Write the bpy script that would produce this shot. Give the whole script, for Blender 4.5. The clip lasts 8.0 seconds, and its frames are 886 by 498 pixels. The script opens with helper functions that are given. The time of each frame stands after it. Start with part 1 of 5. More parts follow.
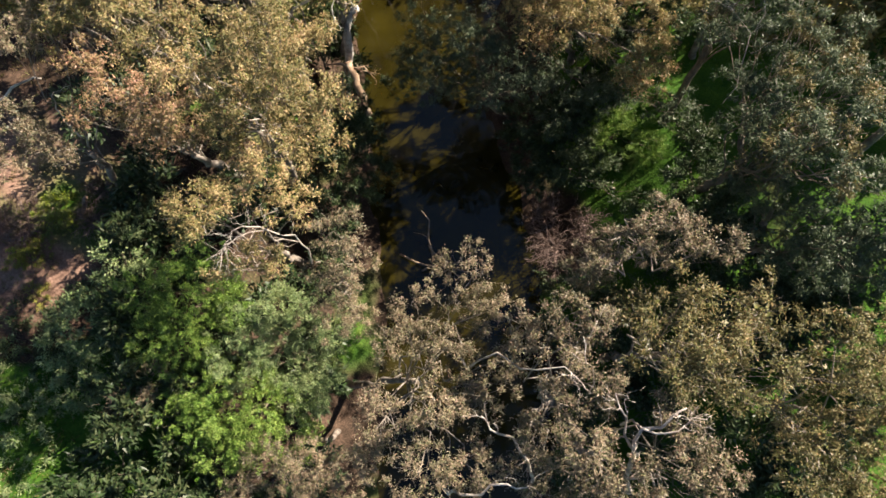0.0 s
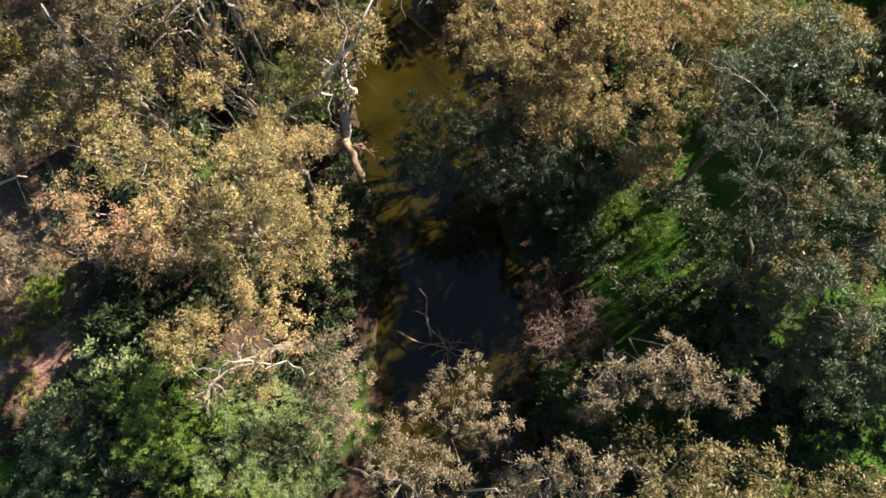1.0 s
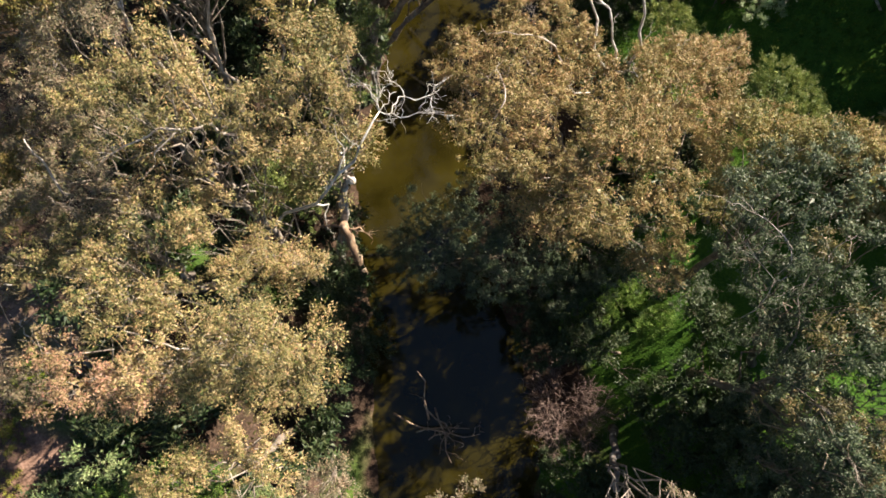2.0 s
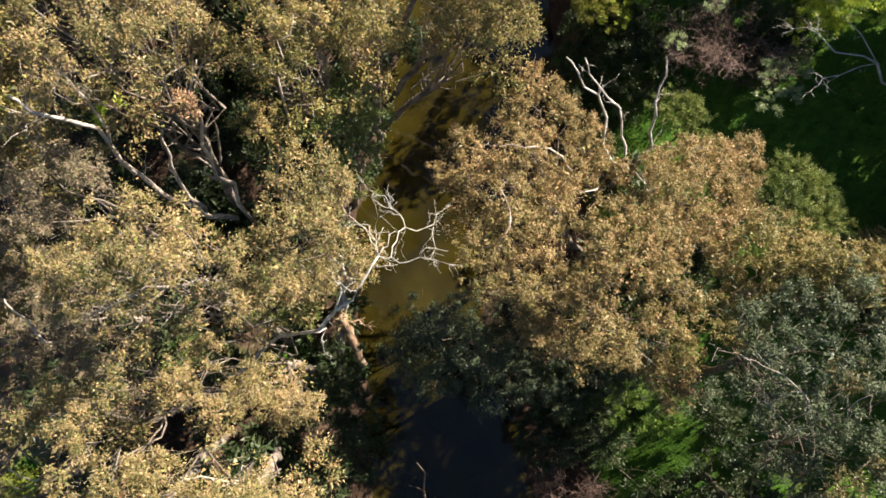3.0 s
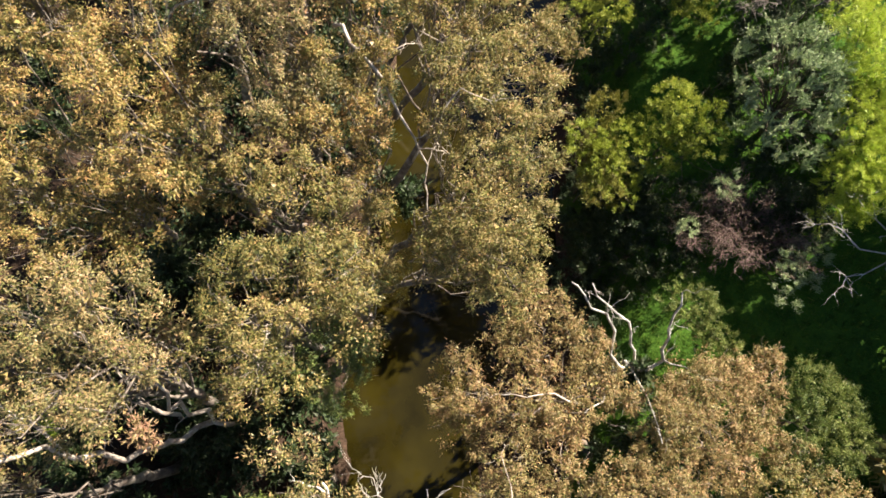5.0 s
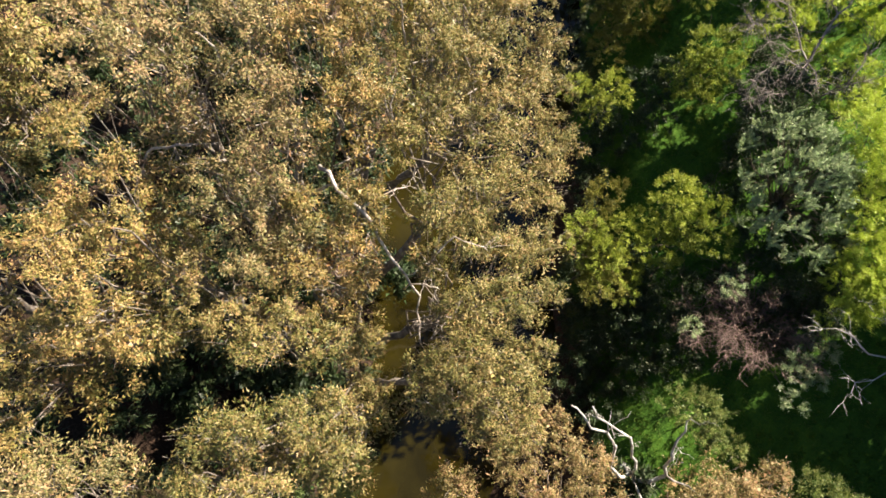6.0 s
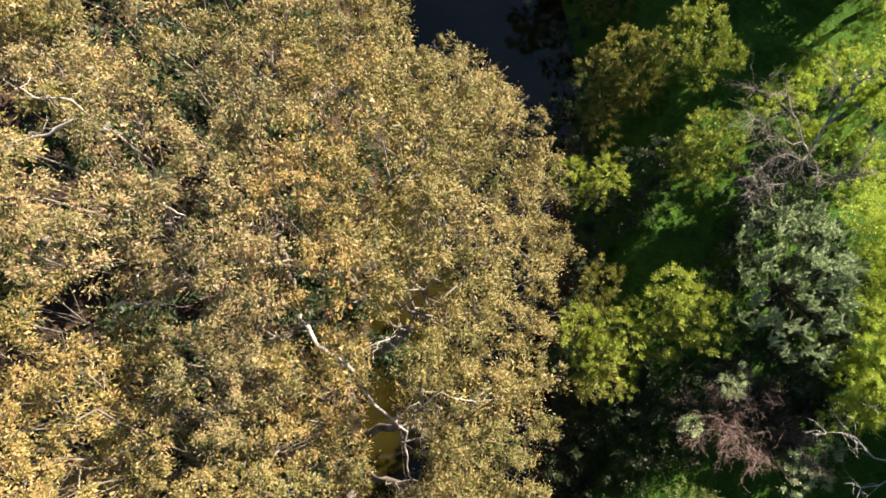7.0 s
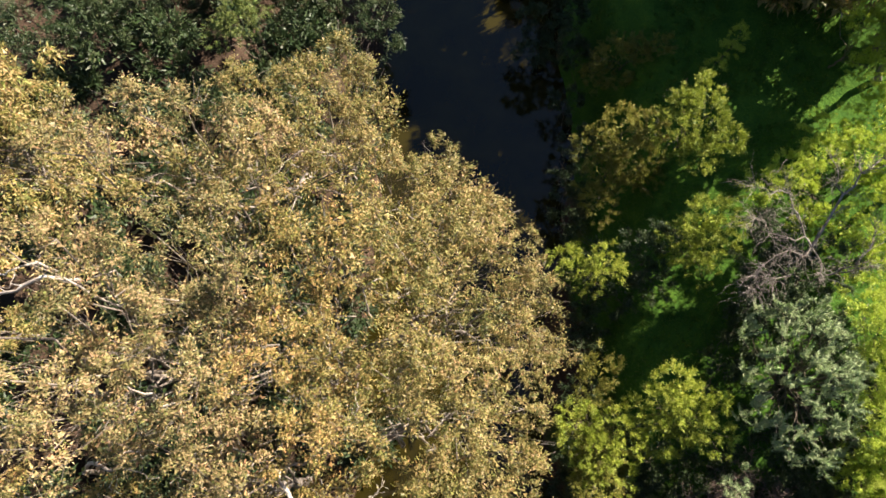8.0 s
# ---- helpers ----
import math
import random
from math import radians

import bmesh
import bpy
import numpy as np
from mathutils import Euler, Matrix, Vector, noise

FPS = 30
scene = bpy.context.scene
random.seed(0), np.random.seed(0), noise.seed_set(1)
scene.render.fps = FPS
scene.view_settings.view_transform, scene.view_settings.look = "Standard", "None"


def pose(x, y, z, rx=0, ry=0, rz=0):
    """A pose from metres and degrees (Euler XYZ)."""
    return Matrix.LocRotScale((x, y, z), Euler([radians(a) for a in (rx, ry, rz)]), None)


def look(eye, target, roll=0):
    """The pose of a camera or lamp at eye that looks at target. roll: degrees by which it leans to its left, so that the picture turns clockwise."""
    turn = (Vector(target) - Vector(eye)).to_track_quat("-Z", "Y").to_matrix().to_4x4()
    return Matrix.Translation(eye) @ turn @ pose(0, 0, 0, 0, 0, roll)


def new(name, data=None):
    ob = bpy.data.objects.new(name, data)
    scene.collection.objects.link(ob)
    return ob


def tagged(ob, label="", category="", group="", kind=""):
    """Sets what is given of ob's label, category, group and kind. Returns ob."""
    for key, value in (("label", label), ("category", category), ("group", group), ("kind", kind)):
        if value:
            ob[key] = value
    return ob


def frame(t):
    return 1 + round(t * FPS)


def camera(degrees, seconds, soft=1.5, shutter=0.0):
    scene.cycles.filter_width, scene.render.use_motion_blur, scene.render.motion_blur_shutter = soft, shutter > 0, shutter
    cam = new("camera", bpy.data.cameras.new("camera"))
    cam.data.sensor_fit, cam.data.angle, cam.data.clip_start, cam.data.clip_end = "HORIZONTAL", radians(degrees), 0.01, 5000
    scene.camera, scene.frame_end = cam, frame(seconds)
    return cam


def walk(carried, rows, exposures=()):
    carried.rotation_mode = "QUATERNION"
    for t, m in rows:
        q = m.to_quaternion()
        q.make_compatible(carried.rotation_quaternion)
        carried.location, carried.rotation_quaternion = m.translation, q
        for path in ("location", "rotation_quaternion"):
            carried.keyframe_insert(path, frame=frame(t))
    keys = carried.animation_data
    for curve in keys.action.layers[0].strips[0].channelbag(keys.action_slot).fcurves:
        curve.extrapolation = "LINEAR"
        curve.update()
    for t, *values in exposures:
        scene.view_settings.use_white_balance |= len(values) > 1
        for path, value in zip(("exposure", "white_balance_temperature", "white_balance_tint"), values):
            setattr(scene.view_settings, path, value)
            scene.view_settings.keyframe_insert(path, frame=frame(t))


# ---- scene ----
cam = camera(70.0, 8.0, soft=1.65)
ROWS = [
    (0, 0, 0, 36.7, 12.868, 0.089, 0.02),
    (0.5, 0.034, 2.294, 36.799, 12.785, -0.033, 0.337),
    (1, -0.005, 4.601, 36.865, 12.742, -0.17, 0.646),
    (1.5, -0.07, 6.871, 36.922, 12.694, -0.315, 0.982),
    (1.7, -0.076, 7.857, 36.954, 12.634, -0.344, 1.106),
    (2.8, -0.144, 13.435, 37.143, 12.108, -0.234, 1.781),
    (3, -0.177, 14.459, 37.144, 12.07, -0.21, 1.856),
    (3.5, -0.259, 16.886, 37.137, 12.125, -0.203, 1.928),
    (4, -0.333, 19.26, 37.072, 12.226, -0.293, 1.911),
    (4.2, -0.381, 20.243, 37.025, 12.278, -0.341, 1.874),
    (5.3, -0.493, 25.421, 36.78, 12.462, -0.791, 1.83),
    (5.5, -0.514, 26.372, 36.754, 12.482, -0.853, 1.822),
    (6, -0.492, 28.632, 36.734, 12.477, -0.974, 1.827),
    (6.5, -0.439, 30.85, 36.762, 12.556, -1.053, 1.712),
    (7, -0.274, 32.888, 36.76, 12.778, -1.031, 1.493),
    (7.5, -0.066, 34.799, 36.837, 13.112, -0.845, 1.356),
    (8, 0.129, 36.8, 36.9, 13.495, -0.64, 1.302),
]
walk(cam, [(t, pose(x, y, z, rx, ry, rz)) for t, x, y, z, rx, ry, rz in ROWS])

# ---- light ----
SUN_AZ, SUN_EL = math.atan2(0.635, 0.77), radians(34)
to_sun = Vector((math.cos(SUN_AZ) * math.cos(SUN_EL), math.sin(SUN_AZ) * math.cos(SUN_EL), math.sin(SUN_EL)))
world = bpy.data.worlds.new("sky")
world.use_nodes = True
scene.world = world
sky = world.node_tree.nodes.new("ShaderNodeTexSky")
sky.sky_type, sky.sun_disc = "NISHITA", False
sky.dust_density, sky.ozone_density = 0.3, 3.0
sky.sun_elevation, sky.sun_rotation = SUN_EL, math.pi / 2 - SUN_AZ
world.node_tree.links.new(sky.outputs["Color"], world.node_tree.nodes["Background"].inputs["Color"])
world.node_tree.nodes["Background"].inputs["Strength"].default_value = 0.034
sun = new("sun", bpy.data.lights.new("sun", "SUN"))
sun.data.energy, sun.data.angle, sun.data.color = 5.0, radians(0.5), (1.0, 0.87, 0.72)
sun.matrix_world = look(to_sun * 100, (0, 0, 0))
scene.view_settings.exposure = 1.95


# ---- materials ----
def nodes_of(name):
    m = bpy.data.materials.new(name)
    m.use_nodes = True
    return m, m.node_tree.nodes, m.node_tree.links, m.node_tree.nodes["Principled BSDF"]


def ramp(nodes, stops):
    r = nodes.new("ShaderNodeValToRGB")
    while len(r.color_ramp.elements) < len(stops):
        r.color_ramp.elements.new(0.5)
    for e, (at, c) in zip(r.color_ramp.elements, stops):
        e.position, e.color = at, (*c, 1)
    return r


def leaf_material(name, colours, rough=0.48, through_leaf=0.18, rust=(0.98, 0.76, 0.78)):
    """Leaves: a colour for each leaf, a shift for each bough and a slow drift over the crown."""
    m, nodes, links, bsdf = nodes_of(name)
    geo, info = nodes.new("ShaderNodeNewGeometry"), nodes.new("ShaderNodeObjectInfo")
    drift = nodes.new("ShaderNodeTexNoise")
    drift.inputs["Scale"].default_value, drift.inputs["Detail"].default_value = 0.55, 3
    links.new(geo.outputs["Position"], drift.inputs["Vector"])
    add = nodes.new("ShaderNodeMath")
    add.operation = "MULTIPLY_ADD"
    links.new(geo.outputs["Random Per Island"], add.inputs[0])
    add.inputs[1].default_value = 0.85
    mix = nodes.new("ShaderNodeMath")
    mix.operation = "MULTIPLY_ADD"
    links.new(drift.outputs["Fac"], mix.inputs[0])
    mix.inputs[1].default_value = 0.9
    shift = nodes.new("ShaderNodeMath")
    shift.operation = "MULTIPLY_ADD"
    links.new(info.outputs["Random"], shift.inputs[0])
    shift.inputs[1].default_value, shift.inputs[2].default_value = 0.3, -0.52
    links.new(shift.outputs[0], mix.inputs[2])
    links.new(mix.outputs[0], add.inputs[2])
    r = ramp(nodes, [(i / (len(colours) - 1), c) for i, c in enumerate(colours)])
    links.new(add.outputs[0], r.inputs["Fac"])
    # some leaves greener, some rusty
    other = nodes.new("ShaderNodeMath")
    other.operation = "MULTIPLY"
    links.new(geo.outputs["Random Per Island"], other.inputs[0])
    other.inputs[1].default_value = 17.3
    part_of = nodes.new("ShaderNodeMath")
    part_of.operation = "FRACT"
    links.new(other.outputs[0], part_of.inputs[0])
    tint = ramp(nodes, [(0.0, (0.62, 0.82, 0.48)), (0.35, (1.0, 1.0, 1.0)), (0.7, (1.0, 0.97, 1.0)), (1.0, rust)])
    links.new(part_of.outputs[0], tint.inputs["Fac"])
    hue = nodes.new("ShaderNodeMix")
    hue.data_type, hue.blend_type = "RGBA", "MULTIPLY"
    hue.inputs["Factor"].default_value = 1.0
    links.new(r.outputs["Color"], hue.inputs["A"])
    links.new(tint.outputs["Color"], hue.inputs["B"])
    links.new(hue.outputs["Result"], bsdf.inputs["Base Color"])
    bsdf.inputs["Roughness"].default_value = rough
    bsdf.inputs["Specular IOR Level"].default_value = 0.32
    trans = nodes.new("ShaderNodeBsdfTranslucent")
    links.new(hue.outputs["Result"], trans.inputs["Color"])
    both = nodes.new("ShaderNodeMixShader")
    both.inputs["Fac"].default_value = through_leaf
    links.new(bsdf.outputs[0], both.inputs[1])
    links.new(trans.outputs[0], both.inputs[2])
    links.new(both.outputs[0], nodes["Material Output"].inputs["Surface"])
    return m


def bark_material(name, dark, light, patch, scale=2.5):
    m, nodes, links, bsdf = nodes_of(name)
    co = nodes.new("ShaderNodeTexCoord")
    big, fine = nodes.new("ShaderNodeTexNoise"), nodes.new("ShaderNodeTexNoise")
    big.inputs["Scale"].default_value, big.inputs["Detail"].default_value = scale, 5
    fine.inputs["Scale"].default_value, fine.inputs["Detail"].default_value = scale * 14, 4
    for n in (big, fine):
        links.new(co.outputs["Object"], n.inputs["Vector"])
    r = ramp(nodes, [(0.3, dark), (0.5, light), (0.68, patch)])
    both = nodes.new("ShaderNodeMath")
    both.operation = "MULTIPLY_ADD"
    links.new(fine.outputs["Fac"], both.inputs[0])
    both.inputs[1].default_value = 0.35
    shift = nodes.new("ShaderNodeMath")
    shift.operation = "SUBTRACT"
    links.new(big.outputs["Fac"], shift.inputs[0])
    shift.inputs[1].default_value = 0.17
    links.new(shift.outputs[0], both.inputs[2])
    links.new(both.outputs[0], r.inputs["Fac"])
    links.new(r.outputs["Color"], bsdf.inputs["Base Color"])
    bump = nodes.new("ShaderNodeBump")
    bump.inputs["Strength"].default_value, bump.inputs["Distance"].default_value = 0.5, 0.02
    links.new(fine.outputs["Fac"], bump.inputs["Height"])
    links.new(bump.outputs["Normal"], bsdf.inputs["Normal"])
    bsdf.inputs["Roughness"].default_value = 0.85
    return m


LEAF = {
    "tan": leaf_material("tan_gum_leaves", [(0.084, 0.092, 0.035), (0.193, 0.171, 0.068), (0.334, 0.265, 0.119), (0.481, 0.336, 0.185)]),
    "gold": leaf_material("gold_gum_leaves", [(0.114, 0.111, 0.031), (0.240, 0.197, 0.063), (0.381, 0.283, 0.100), (0.501, 0.323, 0.141)]),
    "olive": leaf_material("olive_gum_leaves", [(0.071, 0.085, 0.026), (0.178, 0.166, 0.051), (0.314, 0.257, 0.090), (0.456, 0.329, 0.154)]),
    "grey": leaf_material("grey_gum_leaves", [(0.09, 0.085, 0.055), (0.165, 0.14, 0.088), (0.25, 0.20, 0.13), (0.34, 0.265, 0.18)]),
    "khaki": leaf_material("khaki_gum_leaves", [(0.060, 0.062, 0.029), (0.128, 0.118, 0.050), (0.216, 0.183, 0.075), (0.303, 0.239, 0.111)]),
    # dulled to the tone of crowns in shade, so the colour holds that shade
    "murk": leaf_material("shade_dull_gum_leaves", [(0.030, 0.048, 0.028), (0.058, 0.082, 0.045), (0.095, 0.120, 0.064), (0.145, 0.166, 0.092)], rust=(1.0, 0.95, 0.95)),
    "orange": leaf_material("orange_gum_leaves", [(0.120, 0.117, 0.042), (0.230, 0.189, 0.075), (0.340, 0.255, 0.111), (0.430, 0.275, 0.148)]),
    "pink": leaf_material("rusty_gum_leaves", [(0.13, 0.105, 0.05), (0.24, 0.175, 0.085), (0.34, 0.225, 0.13), (0.43, 0.25, 0.17)]),
    "green": leaf_material("green_leaves", [(0.07, 0.105, 0.03), (0.13, 0.175, 0.05), (0.20, 0.24, 0.065), (0.28, 0.30, 0.09)], rust=(1.0, 0.93, 0.9)),
    "wattle": leaf_material("wattle_leaves", [(0.075, 0.147, 0.028), (0.132, 0.226, 0.042), (0.207, 0.304, 0.061), (0.299, 0.378, 0.094)], rust=(1.0, 0.93, 0.9)),
    "mint": leaf_material("pale_wattle_leaves", [(0.098, 0.149, 0.063), (0.172, 0.231, 0.100), (0.253, 0.314, 0.137), (0.345, 0.385, 0.189)], rust=(1.0, 0.93, 0.9)),
    # near-black green: the shade over these shrubs is put into the leaf colour
    "dark": leaf_material("shade_dark_shrub_leaves", [(0.020, 0.037, 0.014), (0.034, 0.058, 0.023), (0.054, 0.077, 0.032), (0.081, 0.095, 0.042)], rust=(1.0, 0.93, 0.9)),
    "yel": leaf_material("yellow_green_leaves", [(0.104, 0.140, 0.019), (0.202, 0.250, 0.030), (0.332, 0.384, 0.048), (0.455, 0.488, 0.084)], 0.55, 0.14, (1.0, 0.95, 0.9)),
    "olivegreen": leaf_material("olive_shrub_leaves", [(0.108, 0.121, 0.020), (0.180, 0.184, 0.035), (0.252, 0.241, 0.050), (0.324, 0.299, 0.070)], rust=(1.0, 0.93, 0.9)),
    # lime: brightness of green growth in full sun, set in the leaf colour
    "lime": leaf_material("sunlit_lime_leaves", [(0.25, 0.33, 0.035), (0.37, 0.46, 0.05), (0.47, 0.56, 0.08), (0.55, 0.62, 0.12)], through_leaf=0.3, rust=(1.0, 0.93, 0.9)),
    "silver": leaf_material("silver_wattle_leaves", [(0.157, 0.213, 0.105), (0.280, 0.358, 0.179), (0.403, 0.482, 0.263), (0.538, 0.594, 0.347)], 0.55, 0.14, (1.0, 0.95, 0.9)),
}
GUM_BARK = bark_material("gum_bark", (0.085, 0.064, 0.052), (0.175, 0.145, 0.12), (0.31, 0.27, 0.23))
PALE_BARK = bark_material("pale_limb_bark", (0.22, 0.17, 0.14), (0.42, 0.36, 0.31), (0.60, 0.54, 0.48))
SHRUB_BARK = bark_material("shrub_bark", (0.06, 0.045, 0.03), (0.11, 0.085, 0.06), (0.17, 0.14, 0.10))
DEAD_WOOD = bark_material("bleached_dead_wood", (0.20, 0.185, 0.165), (0.40, 0.38, 0.35), (0.58, 0.56, 0.52))
LOG_WOOD = bark_material("weathered_log_wood", (0.14, 0.085, 0.05), (0.30, 0.20, 0.13), (0.46, 0.36, 0.26))
RED_TWIG = bark_material("reddish_dry_twigs", (0.075, 0.045, 0.036), (0.145, 0.095, 0.078), (0.25, 0.185, 0.155))
GREY_TWIG = bark_material("grey_dry_twigs", (0.09, 0.074, 0.064), (0.18, 0.152, 0.132), (0.30, 0.265, 0.235))


def ground_material():
    m, nodes, links, bsdf = nodes_of("creek_bank_ground")
    geo = nodes.new("ShaderNodeNewGeometry")
    split = nodes.new("ShaderNodeSeparateXYZ")
    links.new(geo.outputs["Position"], split.inputs[0])
    big, mid, fine = (nodes.new("ShaderNodeTexNoise") for _ in range(3))
    for n, s, d in ((big, 0.16, 4), (mid, 1.1, 6), (fine, 9, 5)):
        n.inputs["Scale"].default_value, n.inputs["Detail"].default_value = s, d
        links.new(geo.outputs["Position"], n.inputs["Vector"])
    grass = ramp(nodes, [(0.3, (0.022, 0.064, 0.011)), (0.55, (0.052, 0.115, 0.014)), (0.8, (0.115, 0.175, 0.02))])
    # soil and litter, darkened so that gaps below the canopy read as shade
    soil = ramp(nodes, [(0.25, (0.02, 0.014, 0.009)), (0.5, (0.045, 0.030, 0.021)), (0.75, (0.13, 0.082, 0.058))])
    both = nodes.new("ShaderNodeMath")
    both.operation = "MULTIPLY_ADD"
    links.new(fine.outputs["Fac"], both.inputs[0])
    both.inputs[1].default_value = 0.5
    half = nodes.new("ShaderNodeMath")
    half.operation = "MULTIPLY"
    links.new(mid.outputs["Fac"], half.inputs[0])
    half.inputs[1].default_value = 0.5
    links.new(half.outputs[0], both.inputs[2])
    links.new(both.outputs[0], grass.inputs["Fac"])
    links.new(both.outputs[0], soil.inputs["Fac"])
    # pale sandy soil on the open bank top, brightened and masked to its sunlit stretch
    sand = ramp(nodes, [(0.25, (0.07, 0.045, 0.03)), (0.5, (0.22, 0.135, 0.10)), (0.75, (0.40, 0.27, 0.20))])
    links.new(both.outputs[0], sand.inputs["Fac"])
    open_x, open_y, bare = nodes.new("ShaderNodeMapRange"), nodes.new("ShaderNodeMapRange"), nodes.new("ShaderNodeMath")
    for n, axis, lo, hi in ((open_x, "X", -16.5, -18.5), (open_y, "Y", 16.0, 12.0)):
        links.new(split.outputs[axis], n.inputs["Value"])
        n.inputs["From Min"].default_value, n.inputs["From Max"].default_value = lo, hi
    foot = nodes.new("ShaderNodeMapRange")
    links.new(split.outputs["Y"], foot.inputs["Value"])
    foot.inputs["From Min"].default_value, foot.inputs["From Max"].default_value = 2.5, 5.5
    top = nodes.new("ShaderNodeMath")
    top.operation = bare.operation = "MULTIPLY"
    links.new(open_x.outputs[0], top.inputs[0])
    links.new(foot.outputs[0], top.inputs[1])
    links.new(top.outputs[0], bare.inputs[0])
    links.new(open_y.outputs[0], bare.inputs[1])
    earth = nodes.new("ShaderNodeMix")
    earth.data_type = "RGBA"
    links.new(bare.outputs[0], earth.inputs["Factor"])
    links.new(soil.outputs["Color"], earth.inputs["A"])
    links.new(sand.outputs["Color"], earth.inputs["B"])
    # grass on the meadow bank, bare soil and litter on the wooded bank
    side = nodes.new("ShaderNodeMapRange")
    links.new(split.outputs["X"], side.inputs["Value"])
    side.inputs["From Min"].default_value, side.inputs["From Max"].default_value = 5.0, 11.0
    side.inputs["To Min"].default_value, side.inputs["To Max"].default_value = -0.45, 0.45
    # the wooded stretch of that bank has dark litter too, in place of shade
    wood = nodes.new("ShaderNodeMapRange")
    links.new(split.outputs["Y"], wood.inputs["Value"])
    wood.inputs["From Min"].default_value, wood.inputs["From Max"].default_value = 16.0, 22.0
    wood.inputs["To Min"].default_value, wood.inputs["To Max"].default_value = 0.3, 1.0
    where = nodes.new("ShaderNodeMath")
    where.operation = "MULTIPLY"
    links.new(side.outputs[0], where.inputs[0])
    links.new(wood.outputs[0], where.inputs[1])
    sway = nodes.new("ShaderNodeMath")
    sway.operation = "ADD"
    links.new(where.outputs[0], sway.inputs[0])
    links.new(big.outputs["Fac"], sway.inputs[1])
    # a grassy hollow below the open bank top
    hollow_x, hollow_y, hollow = nodes.new("ShaderNodeMapRange"), nodes.new("ShaderNodeMapRange"), nodes.new("ShaderNodeMath")
    for n, axis, lo, hi in ((hollow_x, "X", -11.0, -14.0), (hollow_y, "Y", 1.5, -1.0)):
        links.new(split.outputs[axis], n.inputs["Value"])
        n.inputs["From Min"].default_value, n.inputs["From Max"].default_value = lo, hi
    hollow.operation = "MULTIPLY"
    links.new(hollow_x.outputs[0], hollow.inputs[0])
    links.new(hollow_y.outputs[0], hollow.inputs[1])
    green = nodes.new("ShaderNodeMath")
    green.operation = "ADD"
    links.new(sway.outputs[0], green.inputs[0])
    links.new(hollow.outputs[0], green.inputs[1])
    edge = nodes.new("ShaderNodeMapRange")
    links.new(green.outputs[0], edge.inputs["Value"])
    edge.inputs["From Min"].default_value, edge.inputs["From Max"].default_value = 0.38, 0.52
    mix = nodes.new("ShaderNodeMix")
    mix.data_type = "RGBA"
    links.new(edge.outputs[0], mix.inputs["Factor"])
    links.new(earth.outputs["Result"], mix.inputs["A"])
    links.new(grass.outputs["Color"], mix.inputs["B"])
    links.new(mix.outputs["Result"], bsdf.inputs["Base Color"])
    bump = nodes.new("ShaderNodeBump")
    bump.inputs["Strength"].default_value, bump.inputs["Distance"].default_value = 0.8, 0.12
    links.new(both.outputs[0], bump.inputs["Height"])
    links.new(bump.outputs["Normal"], bsdf.inputs["Normal"])
    bsdf.inputs["Roughness"].default_value = 0.95
    bsdf.inputs["Specular IOR Level"].default_value = 0.1
    return m


def water_material():
    m, nodes, links, bsdf = nodes_of("muddy_creek_water")
    geo = nodes.new("ShaderNodeNewGeometry")
    murk, swirl = nodes.new("ShaderNodeTexNoise"), nodes.new("ShaderNodeTexNoise")
    murk.inputs["Scale"].default_value, murk.inputs["Detail"].default_value = 0.35, 5
    swirl.inputs["Scale"].default_value, swirl.inputs["Detail"].default_value = 2.2, 3
    for n in (murk, swirl):
        links.new(geo.outputs["Position"], n.inputs["Vector"])
    r = ramp(nodes, [(0.3, (0.011, 0.009, 0.0015)), (0.5, (0.019, 0.0155, 0.0025)), (0.7, (0.028, 0.023, 0.0035))])
    links.new(murk.outputs["Fac"], r.inputs["Fac"])
    links.new(r.outputs["Color"], bsdf.inputs["Base Color"])
    bsdf.inputs["Roughness"].default_value, bsdf.inputs["IOR"].default_value = 0.05, 1.33
    bsdf.inputs["Specular IOR Level"].default_value = 0.75
    bump = nodes.new("ShaderNodeBump")
    bump.inputs["Strength"].default_value, bump.inputs["Distance"].default_value = 0.15, 0.02
    links.new(swirl.outputs["Fac"], bump.inputs["Height"])
    links.new(bump.outputs["Normal"], bsdf.inputs["Normal"])
    return m


# ---- ground and creek ----
def smooth(a, b, v):
    u = min(1.0, max(0.0, (v - a) / (b - a)))
    return u * u * (3 - 2 * u)


def creek(y):
    """The creek's middle and half its width at y."""
    mid = 1.2 - 2.6 * smooth(6, 19, y) + 2.6 * smooth(21, 32, y) + 1.0 * smooth(38, 52, y)
    half = 4.7 - 0.6 * smooth(8, 18, y) + 1.2 * smooth(21, 32, y) + 0.8 * smooth(40, 54, y)
    mid += 0.5 * noise.noise(Vector((3.1, y * 0.21, 0.4))) + 0.25 * noise.noise(Vector((8.1, y * 0.7, 0.4)))
    half += 0.6 * noise.noise(Vector((5.7, y * 0.33, 2.4))) + 0.3 * noise.noise(Vector((1.7, y * 1.1, 2.4)))
    return mid, half


def ground_height(x, y):
    mid, half = creek(y)
    d = abs(x - mid) - half
    if x > mid:
        run, rise = 10 - 6 * smooth(14, 30, y), 4.0 + 1.6 * smooth(14, 34, y)
    else:
        run, rise = 9.0, 5.2
    z = -1.4 * smooth(0, 2.5, -d) + rise * smooth(-0.6, run, d) + 0.10 * min(14.0, max(0.0, d - run))
    return z + (0.35 * noise.noise(Vector((x * 0.22, y * 0.22, 1.7))) + 0.12 * noise.noise(Vector((x * 0.9, y * 0.9, 4.1)))) * smooth(-1, 2, d)


